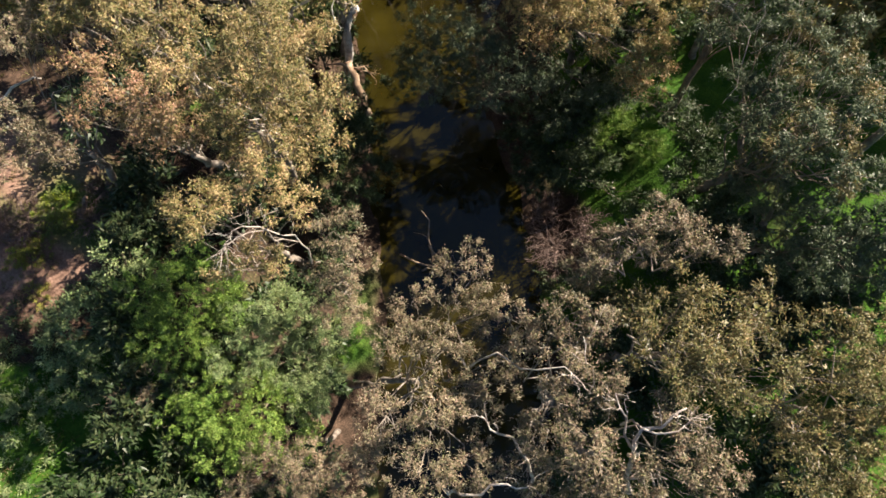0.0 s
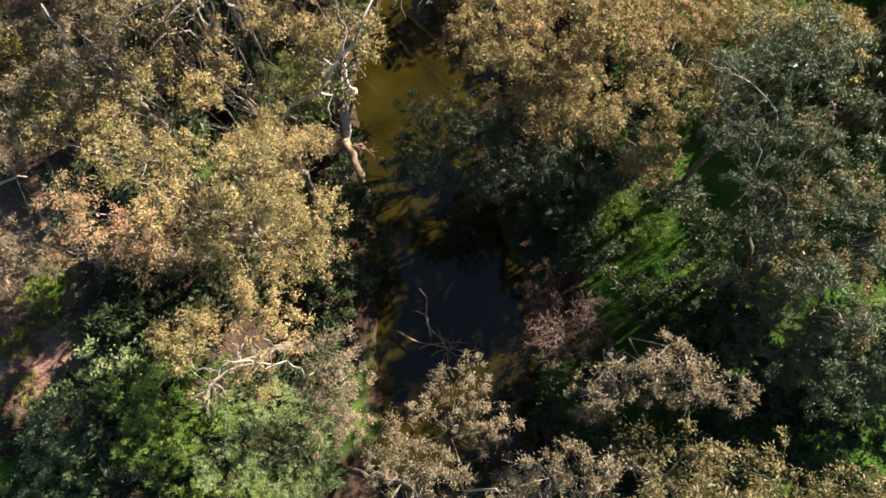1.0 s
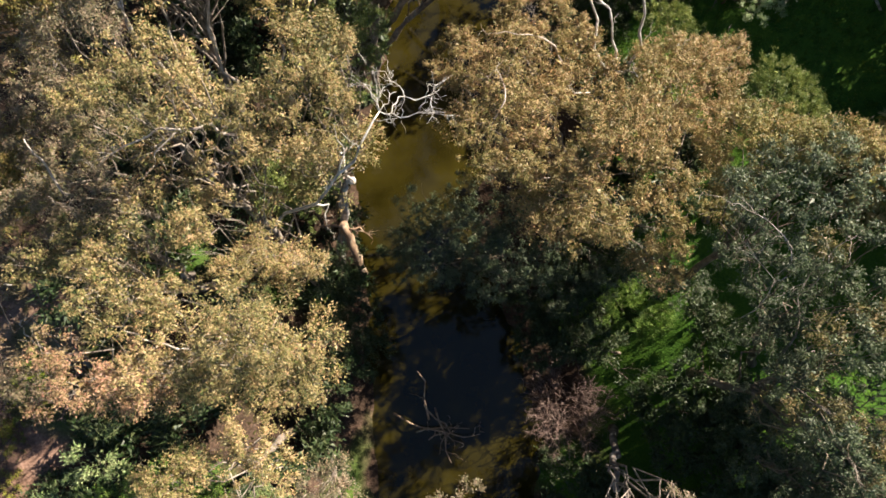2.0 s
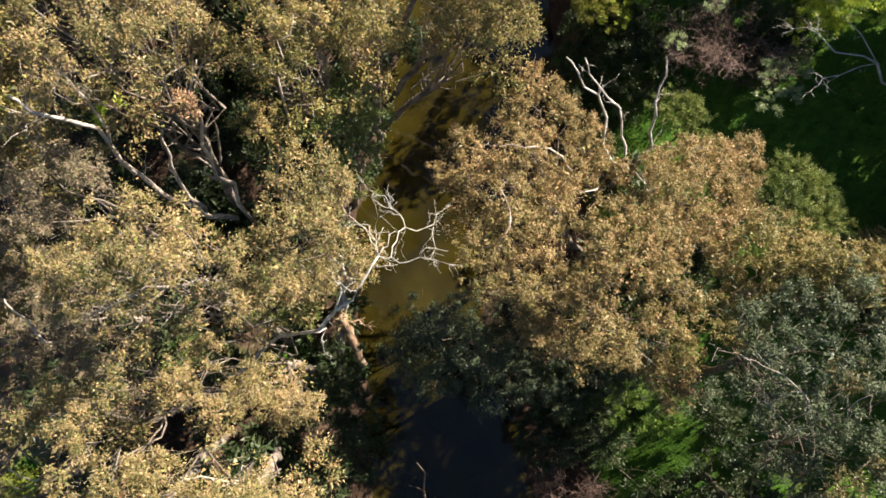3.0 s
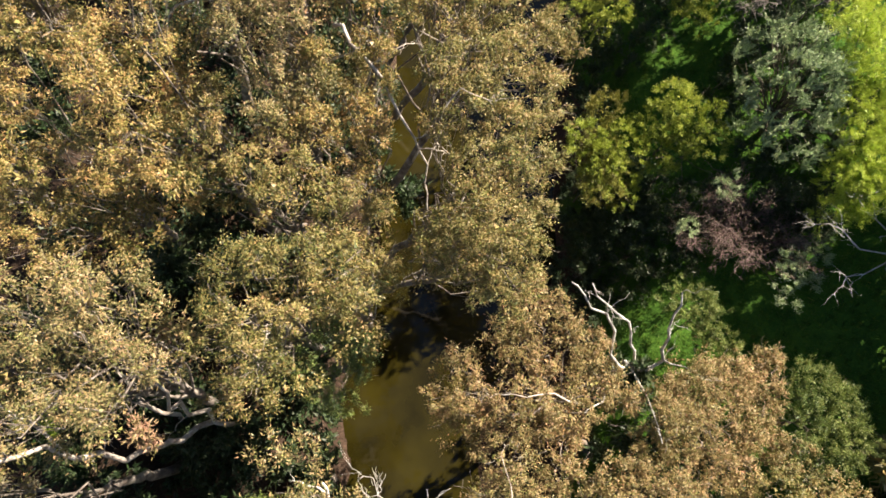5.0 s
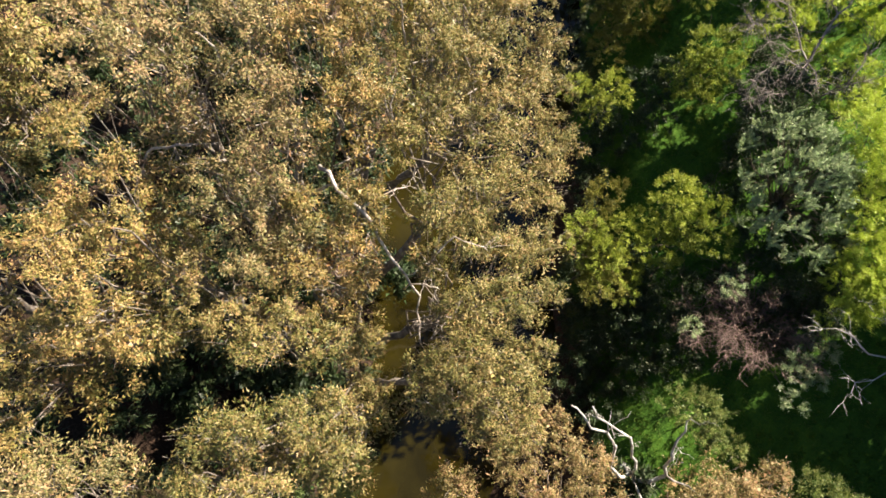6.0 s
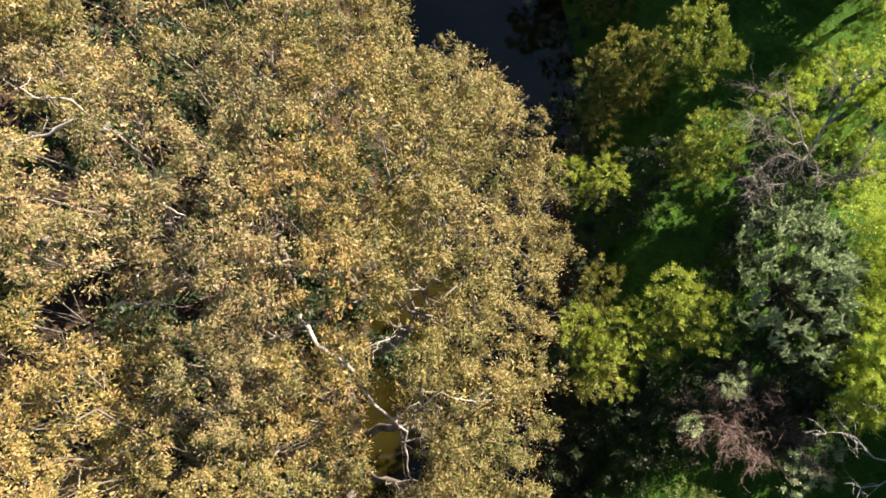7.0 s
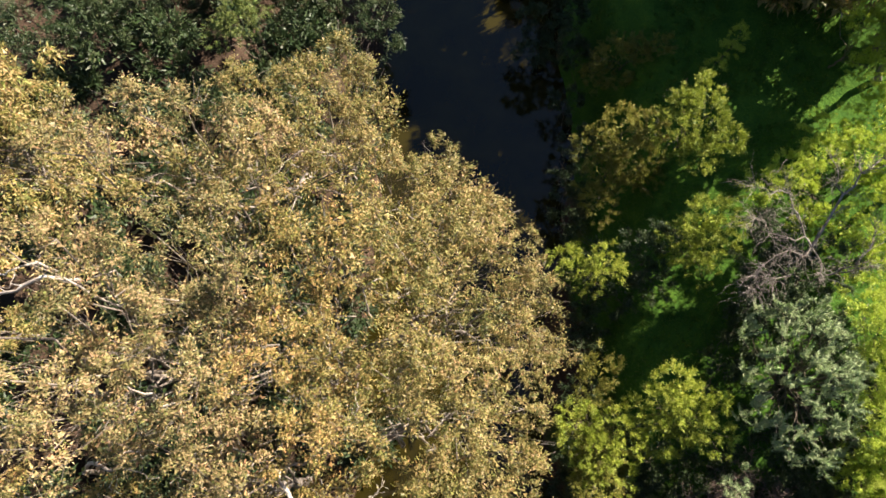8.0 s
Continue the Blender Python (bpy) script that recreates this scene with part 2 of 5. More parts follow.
def mesh_from(name, verts, faces, material, smoothed=True):
    me = bpy.data.meshes.new(name)
    me.from_pydata(verts, [], faces)
    me.materials.append(material)
    if smoothed:
        me.polygons.foreach_set("use_smooth", [True] * len(me.polygons))
    me.update()
    return me


def spread(lo, hi, step, far):
    """Even steps from lo to hi, then ever longer ones out to far on both sides."""
    inner = list(np.arange(lo, hi + 0.01, step))
    grow = [far * (i / 10) ** 2.2 for i in range(1, 11)]
    return [lo - g for g in reversed(grow)] + inner + [hi + g for g in grow]


xs, ys = spread(-32, 34, 0.55, 900), spread(-18, 72, 0.6, 900)
verts = [(x, y, ground_height(x, y)) for y in ys for x in xs]
nx = len(xs)
faces = [(j * nx + i, j * nx + i + 1, (j + 1) * nx + i + 1, (j + 1) * nx + i) for j in range(len(ys) - 1) for i in range(nx - 1)]
tagged(new("ground", mesh_from("ground", verts, faces, ground_material())), "grassy and earthy creek banks strewn with leaf litter", "ground", kind="structure")
verts, faces = [], []
for y in ys:
    mid, half = creek(y)
    verts += [(mid - half - 1.2, y, 0.0), (mid, y, 0.0), (mid + half + 1.2, y, 0.0)]
for j in range(len(ys) - 1):
    for i in range(2):
        faces.append((j * 3 + i, j * 3 + i + 1, j * 3 + i + 4, j * 3 + i + 3))
tagged(new("water", mesh_from("water", verts, faces, water_material())), "still muddy creek water, olive in sun, dark in shade", "water", kind="structure")


# ---- builders ----
def tube(points, radii, sides, verts, faces):
    """Adds a tapered round bar through the points to a mesh under way."""
    first, n = len(verts), len(points)
    for i, p in enumerate(points):
        a, b = points[max(0, i - 1)], points[min(n - 1, i + 1)]
        way = (b - a).normalized()
        u = way.cross(Vector((0.31, 0.17, 0.93)) if abs(way.z) < 0.9 else Vector((0.9, 0.3, 0.1))).normalized()
        v = way.cross(u)
        for k in range(sides):
            w = 2 * math.pi * k / sides
            verts.append(p + (u * math.cos(w) + v * math.sin(w)) * radii[i])
    for i in range(n - 1):
        for k in range(sides):
            a, b = first + i * sides + k, first + i * sides + (k + 1) % sides
            faces.append((a, b, b + sides, a + sides))
    faces.append(tuple(first + k for k in reversed(range(sides))))
    faces.append(tuple(first + (n - 1) * sides + k for k in range(sides)))


def bent(rng, a, b, rise, wiggle, steps):
    """A limb's line from a to b that bows upward and wanders a little."""
    c = (a + b) / 2 + Vector((0, 0, rise))
    line = []
    for i in range(steps + 1):
        u = i / steps
        p = a * (1 - u) ** 2 + c * 2 * u * (1 - u) + b * u * u
        k = wiggle * math.sin(math.pi * u)
        line.append(p + Vector((rng.uniform(-k, k), rng.uniform(-k, k), rng.uniform(-k, k) * 0.6)))
    return line


def taper(r0, r1, n):
    return [r0 + (r1 - r0) * (i / (n - 1)) ** 0.8 for i in range(n)]


def part(name, data, material, parent, label=""):
    ob = new(name, mesh_from(name, *data, material))
    ob.parent = parent
    return tagged(ob, label)


def thing(name, label, category, group=""):
    return tagged(new(name), label, category, group)


def triangles(name, co, material):
    n = len(co)
    me = bpy.data.meshes.new(name)
    me.vertices.add(3 * n)
    me.loops.add(3 * n)
    me.polygons.add(n)
    me.vertices.foreach_set("co", co.astype(np.float32).ravel())
    me.loops.foreach_set("vertex_index", np.arange(3 * n, dtype=np.int32))
    me.polygons.foreach_set("loop_start", np.arange(0, 3 * n, 3, dtype=np.int32))
    me.materials.append(material)
    me.update(calc_edges=True)
    return me


def leaf_mesh(name, seed, c, size, count, length, width, droop, plume, spread_by, material, low=-0.3, core=0):
    """One bough's leaves: sprays of small pointed blades over a lumpy rounded form."""
    g = np.random.default_rng(seed)
    per = 80
    tufts = max(6, count // per)
    d = g.normal(size=(tufts * 3, 3))
    d /= np.linalg.norm(d, axis=1, keepdims=True)
    d = d[d[:, 2] > low][:tufts]
    tufts = len(d)
    lump = g.normal(size=(5, 3)) * 1.6
    bulge = 0.86 + 0.2 * np.sin(d @ lump.T + g.uniform(0, 6, 5)).sum(1) / 1.6
    at = np.array(c) + d * (bulge * (g.uniform(0.25, 1.12, tufts) ** 0.55 if plume < 0.1 else g.uniform(0.72, 1.06, tufts)))[:, None] * np.array(size)
    wide = np.repeat(spread_by * g.uniform(0.75, 1.5, tufts), per)[:, None]
    n = tufts * per
    aim = d * 0.7 + g.normal(size=(tufts, 3)) * 0.35
    way = np.repeat(aim, per, 0)
    ball = g.normal(size=(n, 3))
    off = ball * wide * np.array((1, 1, 0.75)) + way * g.uniform(0, plume, (n, 1))
    mid = np.repeat(at, per, 0) + off
    axis = ball * 0.45 + way * (0.4 + 2 * plume) + g.normal(size=(n, 3)) * 0.4 + np.array((0, 0, -droop))
    axis /= np.linalg.norm(axis, axis=1, keepdims=True)
    face = way * 0.8 + ball * 0.35 + np.array((0, 0, 0.25)) + g.normal(size=(n, 3)) * 0.55
    across = np.cross(axis, face)
    across /= np.linalg.norm(across, axis=1, keepdims=True)
    ln = length * g.uniform(0.65, 1.35, (n, 1)) / 2
    wd = width * g.uniform(0.7, 1.3, (n, 1)) / 2
    co = np.stack([mid - axis * ln + across * wd, mid + axis * ln, mid - axis * ln * 0.7 - across * wd], 1)
    # small leaves added in the middle of each tuft to block light
    pack = 13 if plume < 0.1 else 2
    p = np.repeat(at, pack, 0) + g.normal(size=(tufts * pack, 3)) * spread_by * 0.4
    q = g.normal(size=(2, tufts * pack, 3))
    q *= 0.055 / np.linalg.norm(q, axis=2, keepdims=True)
    co = np.concatenate([co, np.stack([p + q[0], p + q[1], p - q[0] * 0.6 - q[1] * 0.6], 1)])
    n += tufts * pack
    # coarse packed leaves added inside the bough so that its gaps stay dark
    heart = int(core * size[0] * size[0])
    if heart:
        p = g.normal(size=(heart, 3))
        p *= g.uniform(0.1, 0.58 if core < 100 else 0.72, (heart, 1)) / np.linalg.norm(p, axis=1, keepdims=True)
        q = g.normal(size=(2, heart, 3))
        q *= 0.10 / np.linalg.norm(q, axis=2, keepdims=True)
        p = np.array(c) + p * np.array(size)
        co = np.concatenate([co, np.stack([p + q[0], p + q[1], p - q[0] * 0.6 - q[1] * 0.6], 1)])
        n += heart
    return triangles(name, co, material)


made = [0]


def woody(kind, palette, label, category, base, boughs, bark, girth, fork, leaves, limb_sides=5, twigs=7, inner=()):
    """A tree or shrub: a trunk from the ground, a limb to each bough, and that bough's leaves."""
    made[0] += 1
    rng = random.Random(1000 + made[0])
    root = thing(kind, label, category, "trees and shrubs of the creek banks")
    z0 = ground_height(*base)
    mean = Vector((sum(b[0] for b in boughs), sum(b[1] for b in boughs), sum(b[2] for b in boughs))) / len(boughs)
    foot = Vector((base[0], base[1], z0 - 0.25))
    head = foot.lerp(mean, 0.8)
    head.z = z0 + (mean.z - z0) * fork
    root.location = (base[0], base[1], z0)
    line = bent(rng, foot, head, 0.2, 0.18 if girth > 0.12 else 0.05, 9)
    verts, faces = [], []
    radii = taper(girth, girth * 0.55, 10)
    radii[0] *= 1.35
    shift = -root.location
    tube([p + shift for p in line], radii, 10, verts, faces)
    part("trunk", (verts, faces), bark, root)
    for i, (x, y, z, r) in enumerate([*boughs, *inner]):
        end = Vector((x, y, z + 0.1 * r))
        start = line[rng.randint(6, 9)]
        verts, faces = [], []
        limb = bent(rng, start, end, 0.12 * (end - start).length * rng.uniform(-0.3, 1.0), 0.08 * (end - start).length, 7)
        r0 = girth * rng.uniform(0.17, 0.27)
        tube([p + shift for p in limb], taper(r0, max(0.014, r0 * 0.25), 8), limb_sides, verts, faces)
        for k in range(twigs if i < len(boughs) else 2):
            a = limb[rng.randint(4, 7)]
            d = Vector((rng.gauss(0, 1), rng.gauss(0, 1), rng.uniform(-0.2, 1.1))).normalized()
            b = end + d * r * rng.uniform(0.7, 1.08)
            tw = bent(rng, a, b, rng.uniform(-0.15, 0.25) * r, 0.16 * r, 4)
            tube([p + shift for p in tw], taper(max(0.009, r0 * 0.13), 0.005, 5), 3, verts, faces)
        part("limb", (verts, faces), bark, root)
        squash = rng.uniform(0.72, 0.95)
        blade = leaves if i < len(boughs) else (55, 0.13, 0.05, 0.3, 0.0, 0.16)
        me = leaf_mesh("leaf_clump", made[0] * 100 + i, (x, y, z), (r, r * rng.uniform(0.9, 1.1), r * squash), int(blade[0] * 7.5 * r * r), *blade[1:], LEAF[palette], core=0 if palette == "grey" else 80 if palette == "orange" else 45 if kind == "eucalyptus_tree" else 30)
        me.transform(Matrix.Translation(shift))
        ob = tagged(new("leaf_clump", me), kind="stuff")
        ob.parent = root
    return root


def hanging(owner, name, verts, faces, material, label=""):
    ob = part(name, ([v - owner.location for v in verts], faces), material, owner, label)
    return ob


def bare_limb(owner, points, r0, r1, twigs=0):
    """A leafless pale limb of a tree, with some bare twigs at its end."""
    made[0] += 1
    rng = random.Random(7000 + made[0])
    verts, faces = [], []
    line = [Vector(p) for p in points]
    r0 = min(r0, 0.012 + 0.032 * sum((b - a).length for a, b in zip(line, line[1:])))
    r1 = min(r1, 0.6 * r0)
    line.insert(0, line[0] + (line[0] - line[1]) * 0.5 - Vector((0, 0, 1.1)))
    line.append(line[-1] + (line[-1] - line[-2]) * 0.5 - Vector((0, 0, 0.25)))
    bough(rng, line, r0 * 0.9, r1 * 0.5, twigs, verts, faces)
    hanging(owner, "bare_limb", verts, faces, PALE_BARK, "pale leafless limb")


def bough(rng, points, r0, r1, twigs, verts, faces):
    line = []
    for a, b in zip(points, points[1:]):
        k = 0.15 * (b - a).length
        line += [a, a.lerp(b, 0.5) + Vector((rng.uniform(-k, k), rng.uniform(-k, k), rng.uniform(-k, k)))]
    line.append(points[-1])
    tube(line, taper(r0, r1, len(line)), 7 if r0 > 0.05 else 5, verts, faces)
    size = min(0.9, max(0.45, 0.25 * (points[-1] - points[0]).length))
    for _ in range(twigs):
        i = rng.randint(len(line) // 3, len(line) - 1)
        d = (line[i] - line[i - 1]).normalized() * 0.8 + Vector((rng.gauss(0, 0.7), rng.gauss(0, 0.7), rng.gauss(0.1, 0.5)))
        tip = line[i] + d.normalized() * size * rng.uniform(0.5, 1.2)
        tw = bent(rng, line[i], tip, rng.uniform(-0.1, 0.15), 0.13 * size, 4)
        tube(tw, taper(r1 * 0.8, 0.007, 5), 4, verts, faces)
        for _ in range(2):
            j = rng.randint(2, 4)
            tip = tw[j] + (d.normalized() + Vector((rng.gauss(0, 0.7), rng.gauss(0, 0.7), rng.gauss(0, 0.4)))) * size * 0.4
            tube(bent(rng, tw[j], tip, 0.03, 0.08 * size, 3), taper(r1 * 0.5, 0.005, 4), 3, verts, faces)


def colour_clump(owner, palette, c, r):
    made[0] += 1
    me = leaf_mesh("leaf_clump", made[0] * 100, c, (r, r, r * 0.8), int(260 * 7.5 * r * r), 0.14, 0.045, 0.0, 0.0, 0.1, LEAF[palette])
    me.transform(Matrix.Translation(-owner.location))
    ob = tagged(new("leaf_clump", me), kind="stuff")
    ob.parent = owner
    tagged(ob, {"pink": "pinkish-red new leaves"}.get(palette, "bright green leaves" if palette == "lime" else "golden leaves"))


def dead_tree(label, boughs, name="dead_tree", category="dead tree", wood=None):
    made[0] += 1
    rng = random.Random(9000 + made[0])
    root = thing(name, label, category)
    root.location = boughs[0][0][0]
    for i, (points, r0, r1, twigs) in enumerate(boughs):
        verts, faces = [], []
        bough(rng, [Vector(p) for p in points], r0, r1, twigs, verts, faces)
        hanging(root, "limb" if i else "trunk", verts, faces, wood or DEAD_WOOD)
    return root


def fallen_log(label, boughs):
    return dead_tree(label, boughs, "fallen_log", "log", LOG_WOOD)


def snag(label, boughs):
    return dead_tree(label, boughs, "snag", "branch pile", LOG_WOOD)


def tree_stump(label, boughs):
    return dead_tree(label, boughs, "tree_stump", "stump", LOG_WOOD)


def twig_bush(label, base, z, reach, height, count):
    """A leafless bush: stems that fan out from the ground and fork into fine twigs."""
    made[0] += 1
    rng = random.Random(11000 + made[0])
    root = thing("twig_bush", label, "shrub")
    z0 = ground_height(*base)
    root.location = (base[0], base[1], z0)
    stems = 9
    for s in range(stems):
        verts, faces = [], []
        w = 2 * math.pi * (s + rng.random()) / stems
        out = Vector((math.cos(w), math.sin(w), 0)) * reach * rng.uniform(0.45, 0.85)
        foot = Vector((rng.uniform(-0.2, 0.2), rng.uniform(-0.2, 0.2), -0.1))
        tip = out + Vector((0, 0, max(0.8, z + height - z0) * rng.uniform(0.65, 0.95)))
        stem = bent(rng, foot, tip, 0.2 * reach, 0.1 * reach, 8)
        thick = 0.035
        tube(stem, taper(thick, 0.018, 9), 6, verts, faces)
        forks = 14
        for _ in range(forks):
            i = rng.randint(2, 8)
            d = (out.normalized() * 0.7 + Vector((rng.gauss(0, 0.7), rng.gauss(0, 0.7), rng.gauss(0.3, 0.4)))).normalized()
            arm = bent(rng, stem[i], stem[i] + d * reach * rng.uniform(0.3, 0.6), rng.uniform(-0.1, 0.2), 0.09 * reach, 5)
            tube(arm, taper(thick * 0.4, 0.009, 6), 4, verts, faces)
            for _ in range(count // (stems * forks)):
                j = rng.randint(1, 5)
                e = (d + Vector((rng.gauss(0, 0.8), rng.gauss(0, 0.8), rng.gauss(0.1, 0.5)))).normalized()
                tw = bent(rng, arm[j], arm[j] + e * reach * rng.uniform(0.1, 0.26), 0.03, 0.04 * reach, 3)
                tube(tw, taper(0.010, 0.005, 4), 3, verts, faces)
        part("stem", (verts, faces), RED_TWIG, root)
    return root


# leaves: count for each square metre of bough, length, width, droop, plume, scatter
def gum(palette, label, base, boughs, leaf=None):
    top = max(b[2] for b in boughs)
    rng = random.Random(int(base[0] * 100 + base[1] * 10))
    inner = []
    for a, b in zip(boughs[::2], boughs[1::2]) if (top > 16 or palette == "orange") and palette not in ("grey", "murk") else ():
        inner.append(((a[0] + b[0]) / 2, (a[1] + b[1]) / 2, min(a[2], b[2]) - rng.uniform(2.0, 3.4), rng.uniform(1.3, 1.8)))
    near = top > 18.5
    thin = {"murk": 150, "grey": 265}.get(palette, 290 if near else 250)
    return woody("eucalyptus_tree", palette, label, "tree", base, boughs, SHRUB_BARK if palette == "murk" else GUM_BARK, 0.08 + 0.009 * top, 0.55, leaf or (thin, 0.088 if near else 0.10, 0.031 if near else 0.035, 0.6, 0.0, 0.095), inner=inner, twigs=0 if leaf else 9 if palette == "grey" else 8)


def wattle(palette, label, base, boughs):
    return woody("wattle_tree", palette, label, "tree", base, boughs, SHRUB_BARK, 0.12, 0.45, (450, 0.092, 0.032, -0.25, 0.36, 0.065), twigs=4)


def shrub(palette, label, base, boughs):
    return woody("shrub", palette, label, "shrub", base, boughs, SHRUB_BARK, 0.09, 0.35, (120, 0.17, 0.06, 0.0, 0.2, 0.12), twigs=5)


def bush(palette, label, base, boughs):
    return woody("bush", palette, label, "shrub", base, boughs, SHRUB_BARK, 0.07, 0.3, (200, 0.15, 0.055, -0.1, 0.2, 0.1) if palette == "dark" else (470, 0.096, 0.036, -0.35, 0.24, 0.06), twigs=5)


def plume(g, foot, way, reach, blades):
    """The triangles of one feathery spray: narrow blades fanning off a short stem."""
    u = g.uniform(0, 1, (blades, 1)) ** 0.8
    side = g.normal(size=(blades, 3))
    side -= (side @ way)[:, None] * way
    side /= np.linalg.norm(side, axis=1, keepdims=True)
    mid = foot + way * u * reach + side * (0.16 * reach * (1.25 - u)) * g.uniform(0.3, 1.3, (blades, 1))
    axis = way * 0.75 + side * 0.75 + g.normal(size=(blades, 3)) * 0.2
    axis /= np.linalg.norm(axis, axis=1, keepdims=True)
    across = np.cross(axis, way + g.normal(size=(blades, 3)) * 0.5)
    across /= np.linalg.norm(across, axis=1, keepdims=True)
    ln, wd = 0.085 * g.uniform(0.7, 1.3, (blades, 1)), 0.02
    return np.stack([mid - axis * ln + across * wd, mid + axis * ln, mid - axis * ln * 0.7 - across * wd], 1)


def silver_wattle():
    """A broad domed wattle whose shoots each end in a tuft of pale plumes that lean to the light."""
    root = thing("wattle_tree", "large silver wattle with pale upright plumes", "tree", "trees and shrubs of the creek banks")
    base = Vector((16.0, 37.5, ground_height(16.0, 37.5)))
    root.location = base
    rng, g = random.Random(77), np.random.default_rng(77)
    verts, faces = [], []
    trunk = bent(rng, Vector((0, 0, -0.2)), Vector((-0.3, 0.3, 2.4)), 0.1, 0.08, 6)
    tube(trunk, taper(0.17, 0.1, 7), 8, verts, faces)
    part("trunk", (verts, faces), SHRUB_BARK, root)
    for i in range(9):
        for j in range(11):
            x, y = 13.1 + 0.54 * i + rng.uniform(-0.26, 0.26), 34.4 + 0.68 * j + rng.uniform(-0.3, 0.3)
            d = ((x - 15.5) / 2.7) ** 2 + ((y - 38.0) / 3.9) ** 2
            if d > 1 or rng.random() < 0.12:
                continue
            tip = Vector((x, y, 11.9 - 2.4 * d + rng.uniform(-0.5, 0.3))) - base
            verts, faces = [], []
            line = bent(rng, trunk[rng.randint(3, 6)], tip, 0.3, 0.15, 6)
            tube(line, taper(0.035, 0.012, 7), 4, verts, faces)
            part("limb", (verts, faces), SHRUB_BARK, root)
            sprays = []
            for _ in range(6):
                way = np.array((0.55 + rng.gauss(0, 0.5), 0.4 + rng.gauss(0, 0.5), rng.uniform(0.2, 0.9)))
                way /= np.linalg.norm(way)
                foot = np.array(tip) + np.array((rng.gauss(0, 0.09), rng.gauss(0, 0.09), rng.gauss(0, 0.08)))
                sprays.append(plume(g, foot, way, rng.uniform(0.4, 0.68), 60))
            leaves = tagged(new("plume", triangles("plume", np.concatenate(sprays), LEAF["silver"])), kind="stuff")
            leaves.parent = root


# ---- trees and shrubs along the creek ----
owner = gum("grey", "sparse grey-tan eucalyptus leaning over the creek", (-5.5, 0.5), [(1, 4.3, 11.7, 1.25), (1.9, 3.2, 11.9, 1.03), (-1, 3, 11.3, 1.16), (-1.9, 1.7, 11.5, 1.26), (-0.1, 1.6, 12.2, 1.23), (1.3, -0.1, 13.2, 1.28), (-0.3, -0.4, 15.3, 1.17), (-2.1, -0.8, 14.2, 1.23), (-0.8, -2.5, 15.2, 1.36), (1, -2.5, 14.3, 1.12), (-2.7, -2, 13.5, 0.85), (2.4, 1.2, 12.4, 0.89)])
bare_limb(owner, [(3.1, -2.8, 13.0), (2.6, -1.9, 14.0), (1.8, -1.3, 15.0), (1.4, -0.9, 15.5)], 0.08, 0.03, 4)
bare_limb(owner, [(0.3, -3.2, 14.0), (1.2, -3.2, 15.0), (2.0, -2.8, 15.5), (2.6, -2.9, 15.5)], 0.07, 0.03, 4)
owner = gum("grey", "grey-tan eucalyptus with twisted pale limbs", (6.2, -0.5), [(2.7, 2, 15.4, 0.97), (3.9, 2.4, 16.4, 0.93), (4.9, 2.1, 16.5, 0.84), (3.8, 1, 16.4, 1.02), (4.7, 0.1, 16.9, 0.9), (3, -1.4, 14.4, 1.02), (4.2, -1.2, 17.3, 1.06), (3.5, -0.1, 16, 0.76), (2.9, -2.8, 13.3, 1.07), (3.9, -2.7, 15.4, 0.97)])
bare_limb(owner, [(4.8, 0.3, 16.0), (4.3, 0.9, 17.3), (4.2, 1.4, 17.8)], 0.04, 0.015, 3)
bare_limb(owner, [(1.3, 1.2, 13.0), (2.5, 0.8, 15.5), (3.7, 0.8, 17.0), (4.1, 0.3, 17.5)], 0.05, 0.02, 3)
gum("grey", "thin grey-brown eucalyptus crown beside the creek pool", (9.5, 7.5), [(5.4, 4.4, 14.9, 1), (6.4, 5.2, 15.9, 0.95), (7.5, 5.9, 16.1, 0.85), (8.1, 5, 16.4, 0.93), (9, 4.7, 16.9, 0.73), (7.4, 4.7, 15.5, 0.78), (5.8, 5.2, 15.1, 0.7), (5.2, 4.2, 14, 0.84)])
gum("khaki", "olive-gold eucalyptus with dense rounded crown", (9, 2), [(7.6, 2.9, 17.8, 0.97), (6.4, 2.1, 17.4, 0.9), (9.4, 2.3, 17.8, 1.12), (7.5, 1.2, 18.3, 1.09), (9.6, 0.8, 17.9, 0.96), (6.8, 0.4, 18, 0.8), (8.2, 0.1, 18, 0.8), (8.3, 1.5, 18.4, 0.93)])
owner = gum("grey", "eucalyptus with bare white limbs in its crown", (6.5, -2.5), [(6.7, -0.5, 17.5, 0.88), (4.6, -2.3, 16.8, 1.09), (6.4, -2.4, 17.4, 0.97), (7.9, -2.4, 17.4, 0.97), (7.3, -1.5, 17.5, 0.79), (5.2, -3.3, 16.8, 1.09), (7, -3.4, 17.3, 1.06), (4.1, -4, 15.8, 1.14)])
bare_limb(owner, [(5.9, -2.7, 15.0), (5.8, -1.7, 16.5), (5.8, -1.0, 17.5), (6.5, -0.6, 18.2)], 0.13, 0.04, 6)
bare_limb(owner, [(5.8, -1.7, 16.5), (5.4, -1.2, 17.0), (5.1, -0.4, 17.8)], 0.08, 0.03, 4)
bare_limb(owner, [(5.8, -1.0, 17.5), (6.3, -1.1, 18.0), (6.9, -0.8, 18.2)], 0.06, 0.02, 3)
bare_limb(owner, [(5.9, -2.7, 15.0), (6.2, -2.2, 16.5), (6.4, -2.9, 16.5)], 0.08, 0.03, 3)
